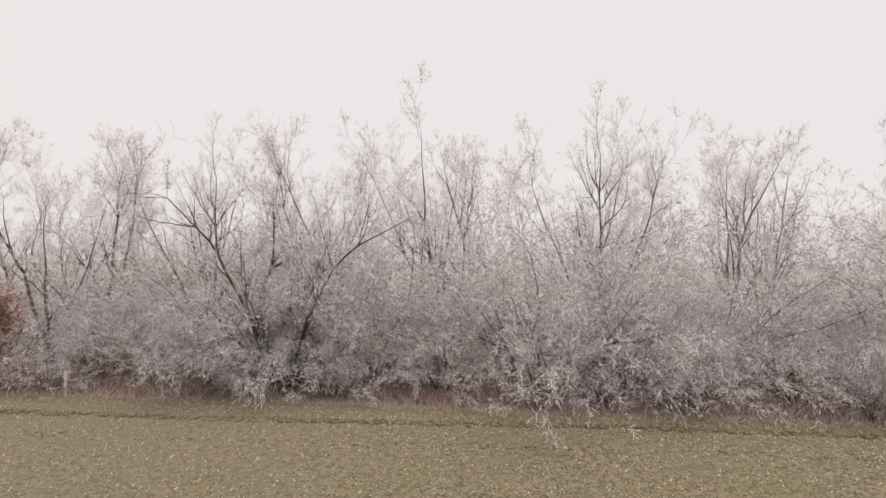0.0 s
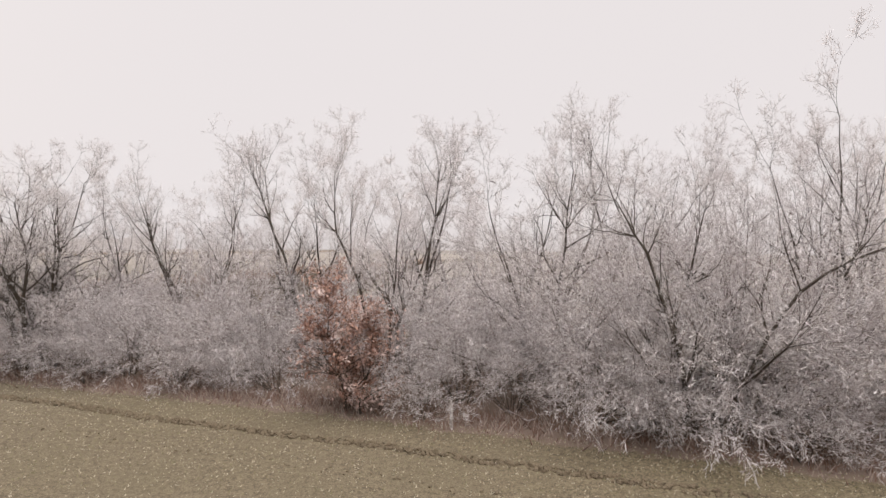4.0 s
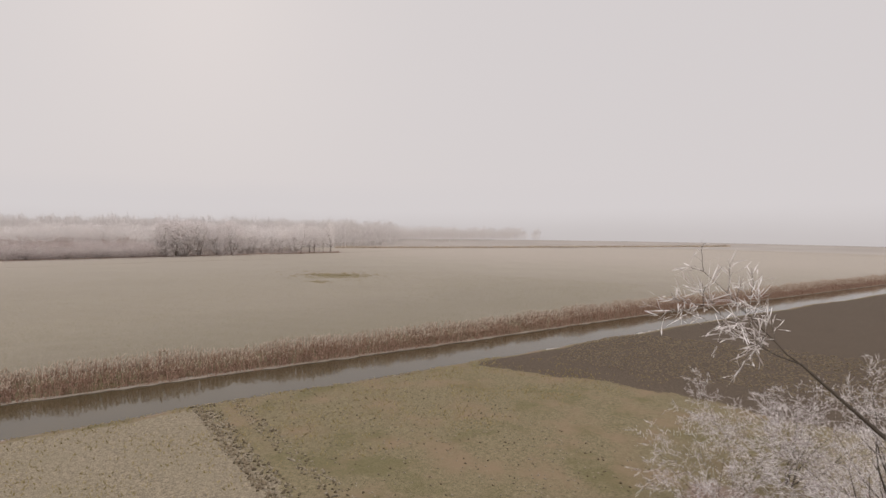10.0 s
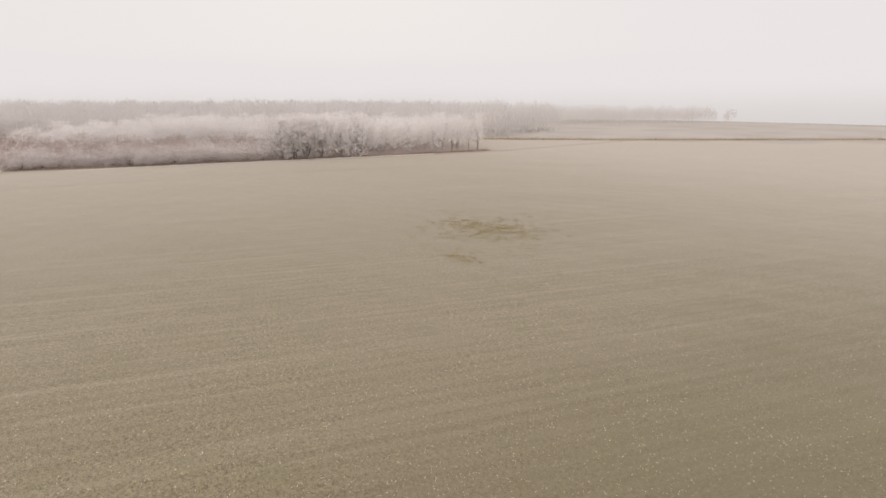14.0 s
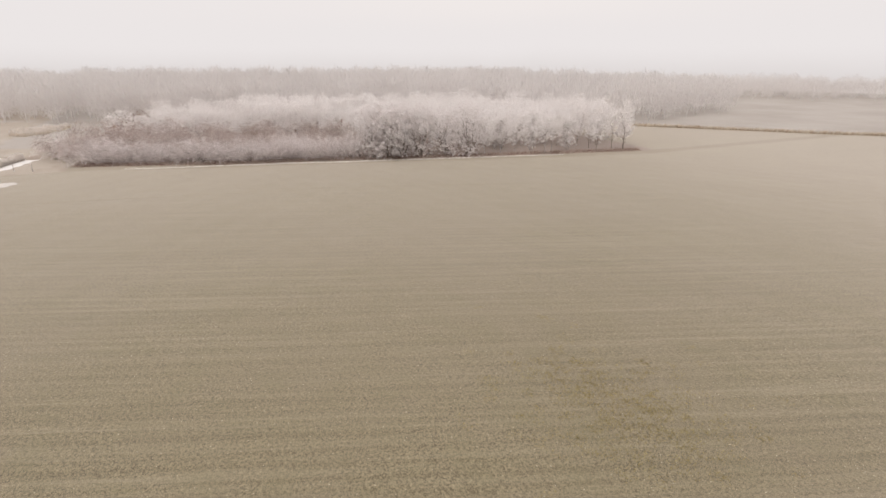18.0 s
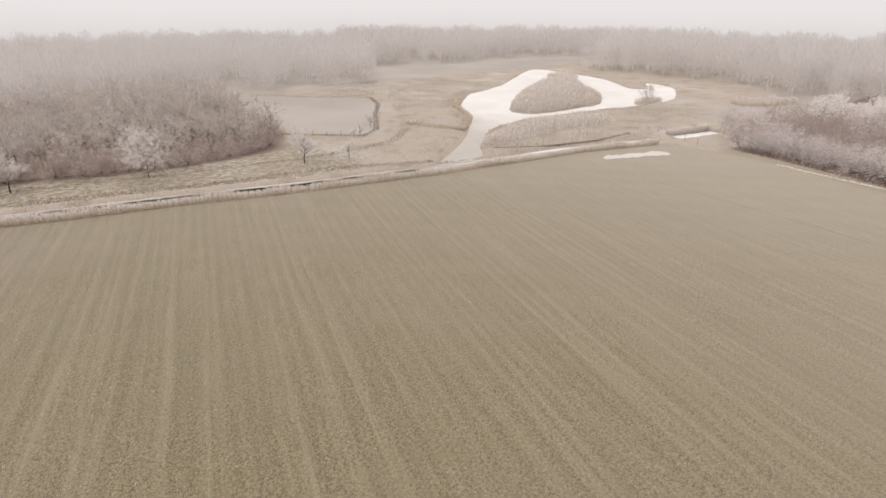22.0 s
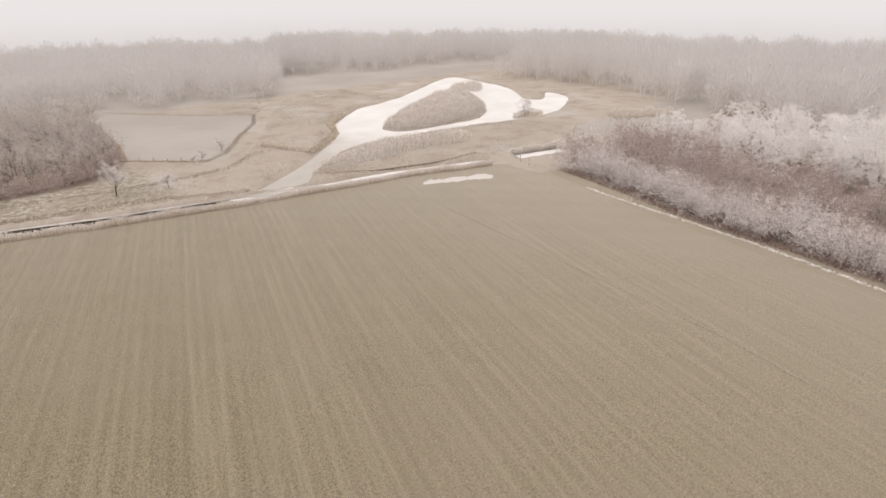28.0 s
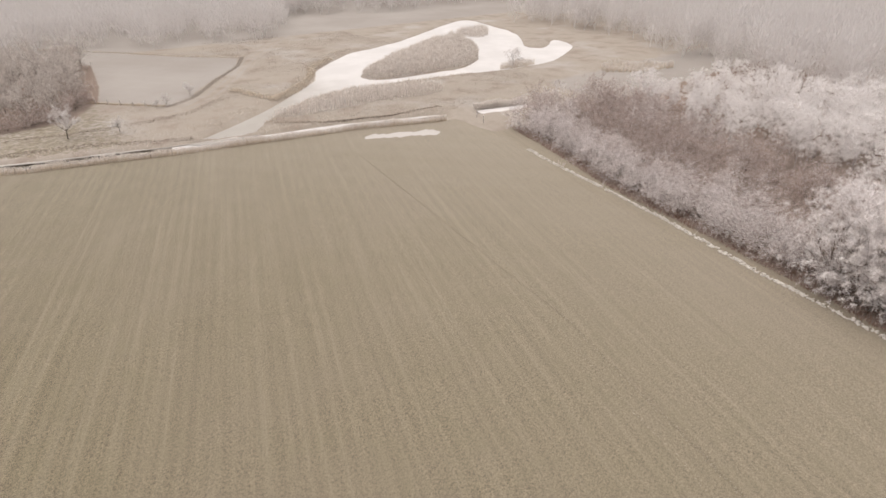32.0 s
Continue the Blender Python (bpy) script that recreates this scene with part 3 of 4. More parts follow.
def area_dist(x, y, poly):
    """Signed distance to a polygon, negative inside."""
    d = seg_dist(x, y, poly + poly[:1])
    return np.where(inside(x, y, poly), -d, d)


def soft(v, lo, hi):
    t = np.clip((v - lo) / (hi - lo), 0, 1)
    return t * t * (3 - 2 * t)


def wobble(x, y, s=1.0):
    return s * (np.sin(x * 0.31 + 1.7 * np.sin(y * 0.17)) + np.sin(y * 0.43 + 1.3 * np.sin(x * 0.23)) + 0.6 * np.sin(x * 1.1 + y * 0.9) + 0.5 * np.sin(x * 0.7 - y * 1.7)) / 3


def water_gap(x, y):
    """Metres to the nearest open water or ice, negative over it."""
    w = wobble(x, y, 0.7)
    a = seg_dist(x, y, DITCH_A) - 3.8 + 0.5 * w
    b = seg_dist(x, y, DITCH_B) - 1.9 + 0.4 * w
    c = seg_dist(x, y, DITCH_C) - 1.3
    p = np.maximum(area_dist(x, y, POND), -area_dist(x, y, ISLAND)) + 0.8 * w
    return a, b, c, p


def ground_height(x, y):
    a, b, c, p = water_gap(x, y)
    z = -1.6 * (1 - soft(a, -1.5, 2.2)) - 1.1 * (1 - soft(b, -1.0, 1.5)) - 0.8 * (1 - soft(c, -0.8, 0.8)) - 0.9 * (1 - soft(p, -1.5, 1.8))
    z = np.maximum(z, -1.7)
    return z + 0.05 * wobble(x * 0.8, y * 0.8)


def axis(lo, hi, step, far):
    mid = np.arange(lo, hi + step / 2, step)
    out = [step]
    while sum(out) < far:
        out.append(out[-1] * 1.35)
    grow = np.cumsum(out)
    return np.concatenate((lo - grow[::-1], mid, hi + grow))


FRONT = lambda x: np.interp(x, [p[0] for p in HEDGE][::-1], [p[1] for p in HEDGE][::-1])
GX, GY = axis(-410, 0, 1.0, 3200), axis(-50, 240, 1.0, 3200)
X, Y = np.meshgrid(GX, GY)
Z = ground_height(X, Y)
nx, ny = len(GX), len(GY)
idx = np.arange(nx * ny).reshape(ny, nx)
quads = np.stack((idx[:-1, :-1], idx[:-1, 1:], idx[1:, 1:], idx[1:, :-1]), -1).reshape(-1)
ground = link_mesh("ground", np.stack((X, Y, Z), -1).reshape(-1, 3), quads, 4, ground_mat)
tagged(ground, "frosty arable fields with banks and rough grass", "ground", kind="structure")
ga, gb, gc, gp = water_gap(X, Y)
side = (X - np.interp(Y, [p[1] for p in DITCH_A], [p[0] for p in DITCH_A]))  # east of the first ditch is positive
south = Y - np.interp(X, [p[0] for p in DITCH_B][::-1], [p[1] for p in DITCH_B][::-1])
wood_side = (np.interp(Y, [p[1] for p in WOOD_EDGE], [p[0] for p in WOOD_EDGE]) - X)
hedge_gap = Y - FRONT(X)
LEFT = [(-140, 8), (-165, 17), (-176, 22), (-196, 28.5), (-212, 31.5), (-224, 30.5), (-231, 18), (-234, 4), (-238, -26), (-205, -40), (-140, -34)]
MEADOW = [(-231, 19), (-243, 32), (-250, 28), (-262, 12), (-271, 2), (-277.5, -11), (-267, -21), (-250, -43), (-240, -56), (-238, -26), (-234, 4)]
track_gap = seg_dist(X, Y, TRACK)
TURN = [(-126, 77), (-116.1, 73.6), (-109.8, 71.7), (-104.6, 70), (-99.1, 68.4), (-93, 65)]
COVER = {
    "drilled": soft(side, 0, -3),
    "lush": 0.55 * soft(X, -160, -134) * (side < 0) * soft(Y, 190, 120),
    # painted haze grows westward and northward; paler ground by the turning track
    "hazed": np.where(side < 0, np.maximum(soft(X, -170, -330) * 0.7, 0.8 * soft(Y, 130, 260)), 0.36 * soft(X, -78, -96)),
    "grass": np.maximum(soft(ga, 30, 20) * (side > 0) * soft(X, -90, -97) * soft(Y - np.interp(X, [p[0] for p in TURN], [p[1] for p in TURN]), -0.6, 0.6), soft(ga, 3.2, 1.8)),
    "rough": np.maximum.reduce([soft(gb, 2.6, 1.4), soft(south, -1.0, -2.5) * soft(X, -150, -156) * (1 - 0.52 * soft(X, -243, -228)), soft(X, -285, -288) * soft(Y, 94, 89), soft(gp, 4, 2), soft(gc, 4, 2), 0.3 * soft(wood_side, -4.6, -3.4) * soft(wood_side, 0.5, -0.5) * soft(Y, 88, 92)]),
    # pale meadow and track; far ground and behind the hedge carry painted mist
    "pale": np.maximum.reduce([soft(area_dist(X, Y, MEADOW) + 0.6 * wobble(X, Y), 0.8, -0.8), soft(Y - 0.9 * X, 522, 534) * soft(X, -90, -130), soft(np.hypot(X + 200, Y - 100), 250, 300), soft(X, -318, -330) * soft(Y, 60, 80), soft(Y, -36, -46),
                               soft(hedge_gap, 15, 22) * soft(X, -84, -72) * (side > 0), 0.62 * soft(np.abs(track_gap - 1.1), 0.8, 0.2)]),
    "soil": soft(hedge_gap, 20, 24) * soft(ga, 1.7, 3.0) * (side > 0) * soft(Y + 1.5 * wobble(X, Y), 91.0, 95) * soft(X, -74, -86) * soft(Y, 200, 170),
    "litter": np.maximum.reduce((soft(area_dist(X, Y, LEFT), 3.5, 0.5), soft(hedge_gap, -2.2, -0.4) * soft(hedge_gap, 14, 11) * soft(X, -100, -97), soft(wood_side, -0.8, 0.8) * soft(Y, 90, 94) * soft(Y, 222, 218), 0.55 * soft(np.abs(ga - 1.5), 1.3, 0.4) * (side > 0))),
    "snow": np.maximum(soft(area_dist(X, Y, PUDDLE) + 0.7 * wobble(X * 3, Y * 3), 0.9, -0.3), 0.3 * soft(np.abs(ga - 0.3), 0.7, 0.2) * (side > 0)),
}
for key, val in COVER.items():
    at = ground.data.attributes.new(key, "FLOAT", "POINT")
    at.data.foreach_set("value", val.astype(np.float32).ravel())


def sheet(name, poly, z, mat, label, cat):
    bm = bmesh.new()
    bm.faces.new([bm.verts.new((px, py, z)) for px, py in poly])
    bmesh.ops.triangulate(bm, faces=bm.faces[:])
    me = bpy.data.meshes.new(name)
    bm.to_mesh(me)
    bm.free()
    me.materials.append(mat)
    return tagged(new(name, me), label, cat, kind="structure")


def ribbon(pts, half):
    left, right = [], []
    for k, p in enumerate(pts):
        a, b = Vector(pts[max(k - 1, 0)]), Vector(pts[min(k + 1, len(pts) - 1)])
        t = (b - a).normalized()
        left.append((p[0] - t.y * half, p[1] + t.x * half))
        right.append((p[0] + t.y * half, p[1] - t.x * half))
    return left + right[::-1]


sheet("ditch_water", ribbon(DITCH_A, 5.2), -0.85, water, "dark still water of a wide drainage ditch", "water")
sheet("side_ditch_water", ribbon(DITCH_B[:7], 2.8), -0.62, water, "narrow dark ditch along the field", "water")
sheet("side_ditch_ice", ribbon(DITCH_B[6:], 2.8), -0.55, ice, "frozen white ditch beside the reeds", "ice")
sheet("culvert_ice", ribbon(DITCH_C, 1.9), -0.35, ice, "small frozen ditch by the crossing", "ice")
cx, cy = -325, 15
sheet("pond_ice", [(px + (px - cx) * 0.03, py + (py - cy) * 0.06) for px, py in POND], -0.45, pond_ice, "frozen pale pond with bare ice", "ice")

# far treeline in the mist: a glowing ring, haze painted by height
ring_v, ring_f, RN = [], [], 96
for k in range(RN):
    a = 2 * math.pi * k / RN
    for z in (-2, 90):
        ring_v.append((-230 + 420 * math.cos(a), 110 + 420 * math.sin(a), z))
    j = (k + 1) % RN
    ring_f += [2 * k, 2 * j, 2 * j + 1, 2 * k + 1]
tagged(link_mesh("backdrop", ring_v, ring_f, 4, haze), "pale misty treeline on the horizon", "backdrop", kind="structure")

# ---- the hedgerow ----
rng = np.random.default_rng(5)
T = [hedge_tree(11, 13, 4, 0.38, 10500), hedge_tree(12, 12.5, 3, 0.36, 9500), hedge_tree(13, 12.5, 5, 0.5, 13000, SPREAD), hedge_tree(14, 13.5, 3, 0.28, 10000), hedge_tree(15, 12.5, 4, 0.42, 10500), hedge_tree(16, 12.2, 10, 0.5, 32000, SPREAD), hedge_tree(17, 12.5, 4, 0.34, 10000, VASE, True), hedge_tree(18, 13, 3, 0.28, 9500, VASE, True)]
for ob in T:
    tagged(ob, "bare many-stemmed tree with frosted twigs in a hedgerow", "tree", "hedgerow trees")
TREES = [(-59.2, 59.4, 2, 0.86), (-69.9, 65.9, 1, 0.95), (-51.3, 65.1, 4, 1.05), (-44.1, 61.7, 0, 0.98), (-36.4, 60.5, 4, 0.98), (-39.5, 66, 3, 0.9), (-28, 58, 0, 0.95), (-20, 54, 4, 1.1), (-8, 50, 3, 1.1),
         (-87.8, 67.8, 5, 1.06), (-86.1, 72.5, 1, 0.9), (-80.8, 70.2, 0, 0.92), (-75, 70.4, 3, 0.97), (-73.4, 73.5, 4, 1.0), (-66.9, 72.1, 1, 0.95), (-69.6, 69.2, 3, 0.96), (-63.1, 66.4, 0, 1.0),
         (-58, 71, 3, 0.95), (-47, 70, 1, 1.0), (-92.2, 74.2, 4, 0.72), (-32, 66, 1, 1.0), (-82, 78, 0, 0.9),
         (-78.5, 80.5, 3, 0.85), (-71, 81, 0, 0.9), (-64.5, 79.5, 1, 0.95), (-60, 75.5, 4, 0.9), (-53, 74, 0, 0.95), (-49, 77, 3, 0.9), (-43, 73, 1, 0.95), (-36, 72, 0, 0.95), (-27, 68, 3, 0.95), (-88.5, 79, 4, 0.75)]
for x, y, k, s in TREES:
    # rear trees take the paled bark, so mist is painted into them
    deep = y - float(FRONT(x)) > (9.0 if x < -60 else 13.0)
    put(T[k] if not deep or k == 5 else T[6 + k % 2], x, y, rng.uniform(0, 360), s, 1.05 if k == 5 or x < -62 else 1.18, label="tall rimed tree paled by painted mist behind the hedge" if deep else "")
discard(T)
S = [shrub(21, 4.6, 19, 1.05, 11500, rime_dense, 0.25, 0.0082), shrub(22, 3.9, 22, 1.2, 14000, rime_dense, 0.24, 0.0082), shrub(23, 5.2, 19, 0.85, 11500, rime_dense, 0.26, 0.0082), shrub(24, 1.9, 14, 0.8, 2800, rime_dense, 0.18, 0.007, out=0.4), shrub(25, 4.8, 13, 0.9, 6500, rime_dense, 0.28, 0.0105)]
for ob in S:
    tagged(ob, "dense arching shrub covered in hoar frost", "shrub", "hedgerow shrubs")
x = 10.0
while x > -95:
    y = float(FRONT(x))
    size = rng.uniform(0.55, 1.2)
    if abs(x + 71.0) > 2.7:
        put(S[rng.integers(0, 3)], x, y + 1.6 * size + rng.uniform(-0.1, 0.7), rng.uniform(0, 360), size)
    if rng.random() < 0.35:
        put(S[3], x - 1.3, y + rng.uniform(-0.2, 0.5), rng.uniform(0, 360), rng.uniform(0.7, 1.2))
    put(S[4], x + 1, y + 5.4 + rng.uniform(-0.8, 1.0), rng.uniform(0, 360), rng.uniform(0.7, 1.1))
    if rng.random() < 0.6:
        put(S[4], x, y + 8.2 + rng.uniform(-0.8, 1.2), rng.uniform(0, 360), rng.uniform(0.6, 0.95))
    x -= 2.9 * size + rng.uniform(0.0, 0.9)
for x, y, s in ((-96.8, 79, 0.6), (-95.5, 84, 0.8), (-92, 80, 0.9)):
    put(S[4], x, y, rng.uniform(0, 360), s)
for x, y, s in ((-57.8, 58.8, 1.15), (-60.6, 59.3, 1.1), (-45.2, 55.0, 1.15), (-36.5, 51.5, 1.15), (-76.5, 65.5, 1.1)):
    put(S[1], x, y + 1.3, rng.uniform(0, 360), s, 1.25, label="tall white frosted shrub with drooping twigs")
for x, y, s in ((-62.5, 64.2, 1.3), (-55.5, 61.8, 1.35), (-49.0, 59.6, 1.35), (-41.5, 57.0, 1.3), (-33, 53.5, 1.3)):
    put(S[2], x, y, rng.uniform(0, 360), s, label="tall spreading shrub thick with white hoar frost")
for x, dy in ((-86.6, -0.3), (-83.2, -0.2), (-78.5, 0.0)):
    put(S[3], x, float(FRONT(x)) + dy, rng.uniform(0, 360), 1.0, label="small upright frosted bush at the hedge foot")
discard(S)


def copper_shrub(seed):
    """A young beech that has kept its rust-brown leaves."""
    rng = np.random.default_rng(seed)
    segs = []
    spec = dict(thin=0.55, steps=(6, 3), lift=(0.05, 0.08), wander=(0.05, 0.15), kids=(34,), angle=(0.95,), share=(0.44,), bare=(0.05,))
    for k in range(3):
        limb(rng, segs, np.array([rng.normal(0, 0.2), rng.normal(0, 0.2), -0.1]), unit(np.array([rng.normal(0, 0.12), rng.normal(0, 0.12), 1])), 4.3 * rng.uniform(0.75, 1), 0.05, 0, spec)
    root = new("copper_shrub")
    link_mesh("stem", *tubes(*[np.array([s[k] for s in segs]) for k in range(4)], sides=4), 4, bark, root)
    pick = [s for s in segs if s[4] == 1]
    n = 9000
    i = rng.integers(0, len(pick), n)
    c = np.array([pick[k][0] for k in i]) + (np.array([pick[k][1] for k in i]) - np.array([pick[k][0] for k in i])) * rng.random((n, 1)) + rng.normal(0, 0.13, (n, 3))
    c = c[c[:, 2] > 0.15]
    n = len(c)
    d = rng.normal(0, 1, (n, 3))
    d[:, 2] -= 0.4
    u, w = frames_of(d)
    d /= np.linalg.norm(d, axis=1, keepdims=True)
    L = rng.uniform(0.08, 0.17, (n, 1))
    v = np.stack((c, c + d * L * 0.5 + u * L * 0.3 + w * L * 0.08, c + d * L, c + d * L * 0.5 - u * L * 0.3 + w * L * 0.08), 1).reshape(-1, 3)
    f = (np.array([0, 1, 2, 0, 2, 3])[None] + np.arange(n)[:, None] * 4).ravel()
    link_mesh("foliage", v, f, 3, copper, root)
    return root


beech = copper_shrub(3)
beech.location, beech.scale = (-70.9, 61.9, 0), (1.0, 1.0, 1.15)
tagged(beech, "young beech with rust-brown leaves among frosted shrubs", "shrub")
small = copper_shrub(4)
small.location, small.scale = (-90.5, 70, 0), (0.45, 0.45, 0.45)
tagged(small, "low rust-brown sapling under the end tree", "shrub")
stake = tagged(new("hedge_stake"), "pale frosted wooden stake at the hedge foot", "post")
stake.location = (-67.2, 59.9, 0)
link_mesh("post", *tubes(np.array([[0, 0, -0.1], [0, 0, 0.9]]), np.array([[0, 0, 0.9], [0, 0, 1.0]]), np.array([0.06, 0.055]), np.array([0.055, 0.02]), 7), 4, bark_pale, stake)


# ---- small cover on the fields ----
def tufts(name, x, y, height, radius, mat, label, category, seed):
    rng = np.random.default_rng(seed)
    n = len(x)
    p = np.stack((x, y, ground_height(x, y) - 0.02), -1)
    q = p + np.concatenate((rng.normal(0, 0.5, (n, 2)), np.ones((n, 1))), 1) * (height * rng.uniform(0.4, 1.3, (n, 1)))
    return tagged(link_mesh(name, *spikes(p, q, radius * rng.uniform(0.6, 1.5, n)), 3, mat), label, category, kind="stuff")


def clods(name, pts, n, lo, hi, size, mat, label, seed):
    """Broken lumps of earth strewn along a line."""
    rng = np.random.default_rng(seed)
    x, y = along(rng, pts, n, lo, hi)
    c = np.stack((x, y, ground_height(x, y)), -1)
    base = np.array([[1, 0, 0], [0, 1, 0], [-1, 0, 0], [0, -1, 0], [0, 0, 0.8], [0, 0, -0.5]], float)
    v = c[:, None] + base[None] * (size * rng.uniform(0.4, 1.5, (n, 1, 3))) + rng.normal(0, 0.2 * size, (n, 6, 3))
    f = np.array([0, 1, 4, 1, 2, 4, 2, 3, 4, 3, 0, 4, 1, 0, 5, 2, 1, 5, 3, 2, 5, 0, 3, 5])[None] + np.arange(n)[:, None] * 6
    return tagged(link_mesh(name, v.reshape(-1, 3), f.ravel(), 3, mat), label, "soil", kind="stuff")


def along(rng, pts, n, lo, hi):
    """Random places along a line, at offsets to its left from lo to hi."""
    P = np.array(pts, float)
    D = np.diff(P, axis=0)
    L = np.linalg.norm(D, axis=1)
    i = rng.choice(len(L), n, p=L / L.sum())
    t = rng.random((n, 1))
    o = rng.uniform(lo, hi, (n, 1))
    nrm = np.stack((-D[:, 1], D[:, 0]), -1) / L[:, None]
    c = P[i] + D[i] * t + nrm[i] * o
    return c[:, 0], c[:, 1]


rng = np.random.default_rng(18)
x, y = rng.uniform(-205, -122, 130000), rng.uniform(66, 160, 130000)
ok = (x < np.interp(y, [p[1] for p in DITCH_A], [p[0] for p in DITCH_A]) - 7) & (y > np.interp(x, [p[0] for p in DITCH_B][::-1], [p[1] for p in DITCH_B][::-1]) + 4) & (rng.random(130000) < 0.25 + 0.75 * soft(x, -185, -140))
tufts("drilled_crop", x[ok], y[ok], 0.07, 0.024, crop_leaf, "sparse frosted seedlings on the drilled field", "crop", 33)
rng = np.random.default_rng(17)
x = rng.uniform(-112, -30, 52000)
y = FRONT(x) - 0.8 - 20 * rng.random(52000) ** 1.4
tufts("crop_tufts", x, y, 0.06, 0.026, crop_leaf, "short frosted crop stubble on the near field", "crop", 1)
x = rng.uniform(-98, 0, 15000)
y = FRONT(x) + rng.normal(0.2, 0.7, 15000)
tufts("hedge_foot_grass", x, y, 0.38, 0.02, grass_russet, "dead russet grass along the hedge foot", "grass", 2)
RUT = [(-98, 67.7), (-88, 63.9), (-81.8, 62.1), (-77, 60.4), (-70, 58.5), (-63.7, 56.5), (-57.3, 54.4), (-50.3, 52.5), (-30, 45.5), (-10, 37)]
clods("wheel_rut", RUT, 2600, -0.22, 0.22, 0.10, rut_soil, "dark broken soil of a wheel rut by the hedge", 3)
clods("wheel_rut", [(a, b - 2.1) for a, b in RUT], 320, -0.2, 0.2, 0.06, rut_soil, "faint second wheel rut in the crop", 4)
clods("churned_track", TURN, 1500, -0.7, 0.5, 0.08, clod_white, "churned frosted earth of a turning track", 5)
clods("churned_track", [(a, b - 0.45) for a, b in TURN], 500, -0.2, 0.2, 0.10, rut_soil, "dark wheel line beside the churned earth", 31)
clods("churned_track", [(a + 0.4, b + 1.6) for a, b in TURN], 800, -0.45, 0.4, 0.07, clod_white, "second line of churned frosted earth", 6)
clods("scattered_clods", [(-124, 79), (-97, 70)], 1400, -1.0, 11.0, 0.055, clod_white, "small frosted clods strewn over the bank", 32)
clods("frosted_furrow", [(-284.4, 102), (-282.8, 108), (-278.2, 131), (-273.7, 147), (-271.8, 157), (-268, 172), (-263, 195)], 1500, -0.34, 0.34, 0.17, furrow_white, "white frosted furrow along the wood edge", 7)
TRAM = [(-260, 84), (-255, 112), (-250.3, 138), (-245.2, 154.5), (-239, 172)]
clods("wheel_line", TRAM, 1300, -0.2, 0.2, 0.05, furrow_pale, "pale frosted wheel line across the drilled field", 41)
clods("wheel_line", [(a + 1.8, b - 0.4) for a, b in TRAM], 500, -0.2, 0.2, 0.045, furrow_pale, "fainter frosted wheel line beside the first", 42)
clods("bank_furrow", [(-170, 33), (-190, 40.5), (-204, 45.5), (-212.4, 48), (-220, 48.8), (-227.7, 52), (-235.4, 56.5), (-241, 58.4)], 1900, -1.3, 1.0, 0.10, bank_soil, "brown turned earth on the ditch bank", 8)
clods("bank_furrow", [(-170, 26), (-190, 32), (-204, 36.5), (-214, 38.8), (-224.4, 41.5), (-235.8, 42.1), (-245, 41.2), (-256.7, 32.4)], 1400, -1.1, 0.9, 0.10, bank_soil, "brown turned earth beside the farm track", 9)
clods("bank_furrow", [(-256.6, 59), (-265.9, 65.2), (-277.6, 69.3), (-290.2, 69.8)], 1100, -0.4, 0.4, 0.10, bank_soil, "dark earth line along the spit", 43)
clods("ploughed_clods", [(-112, 99), (-85, 99)], 5000, -1.5, 13, 0.09, rut_soil, "dark frozen clods of the ploughed field", 21)
gx, gy = rng.uniform(-128, -92, 30000), rng.uniform(60, 97, 30000)
ga_ = water_gap(gx, gy)[0]
ok = (ga_ > 0.5) & (ga_ < 13) & (wobble(gx * 3.1, gy * 2.7) + rng.normal(0, 0.3, 30000) > 0.05) & (gx > np.interp(gy, [p[1] for p in DITCH_A], [p[0] for p in DITCH_A]))
tufts("bank_turf", gx[ok], gy[ok], 0.12, 0.03, weed_leaf, "short olive turf on the ditch bank", "grass", 22)
cx, cy = np.concatenate((rng.normal(-180, 4.5, 290), rng.normal(-172, 1.4, 30))), np.concatenate((rng.normal(138.5, 3.4, 290), rng.normal(127, 1.0, 30)))
x, y = np.repeat(cx, 22) + rng.normal(0, 0.28, 7040), np.repeat(cy, 22) + rng.normal(0, 0.28, 7040)
tufts("weedy_patch", x, y, 0.10, 0.033, weed_leaf, "olive patch of taller weeds in the field", "weeds", 10)
x, y = along(rng, [(-300, 250), (-257, 293), (-214, 347), (-150, 430)], 7000, -1.2, 1.2)
tufts("field_boundary", x, y, 1.0, 0.10, grass_dry, "dark low boundary strip across the far field", "hedge", 11)
x, y = along(rng, WOOD_EDGE, 9000, -0.4, 3.2)
tufts("wood_edge_grass", x, y, 0.5, 0.04, grass_russet, "dead grass at the foot of the copse", "grass", 12)
gx, gy = rng.uniform(-320, -165, 60000), rng.uniform(-20, 95, 60000)
ga_, gb_, gc_, gp_ = water_gap(gx, gy)
ok = (np.minimum(np.minimum(gb_, gp_), gc_) > 0.1) & (np.minimum(gp_, gb_) < 5) & (wobble(gx * 0.7, gy * 0.7) + rng.normal(0, 0.25, 60000) > 0.08) & (gy - np.interp(gx, [p[0] for p in DITCH_B][::-1], [p[1] for p in DITCH_B][::-1]) < -1)
tufts("bank_grass", gx[ok], gy[ok], 0.5, 0.045, bank_straw, "rough frosted grass round the pond and ditch", "grass", 13)

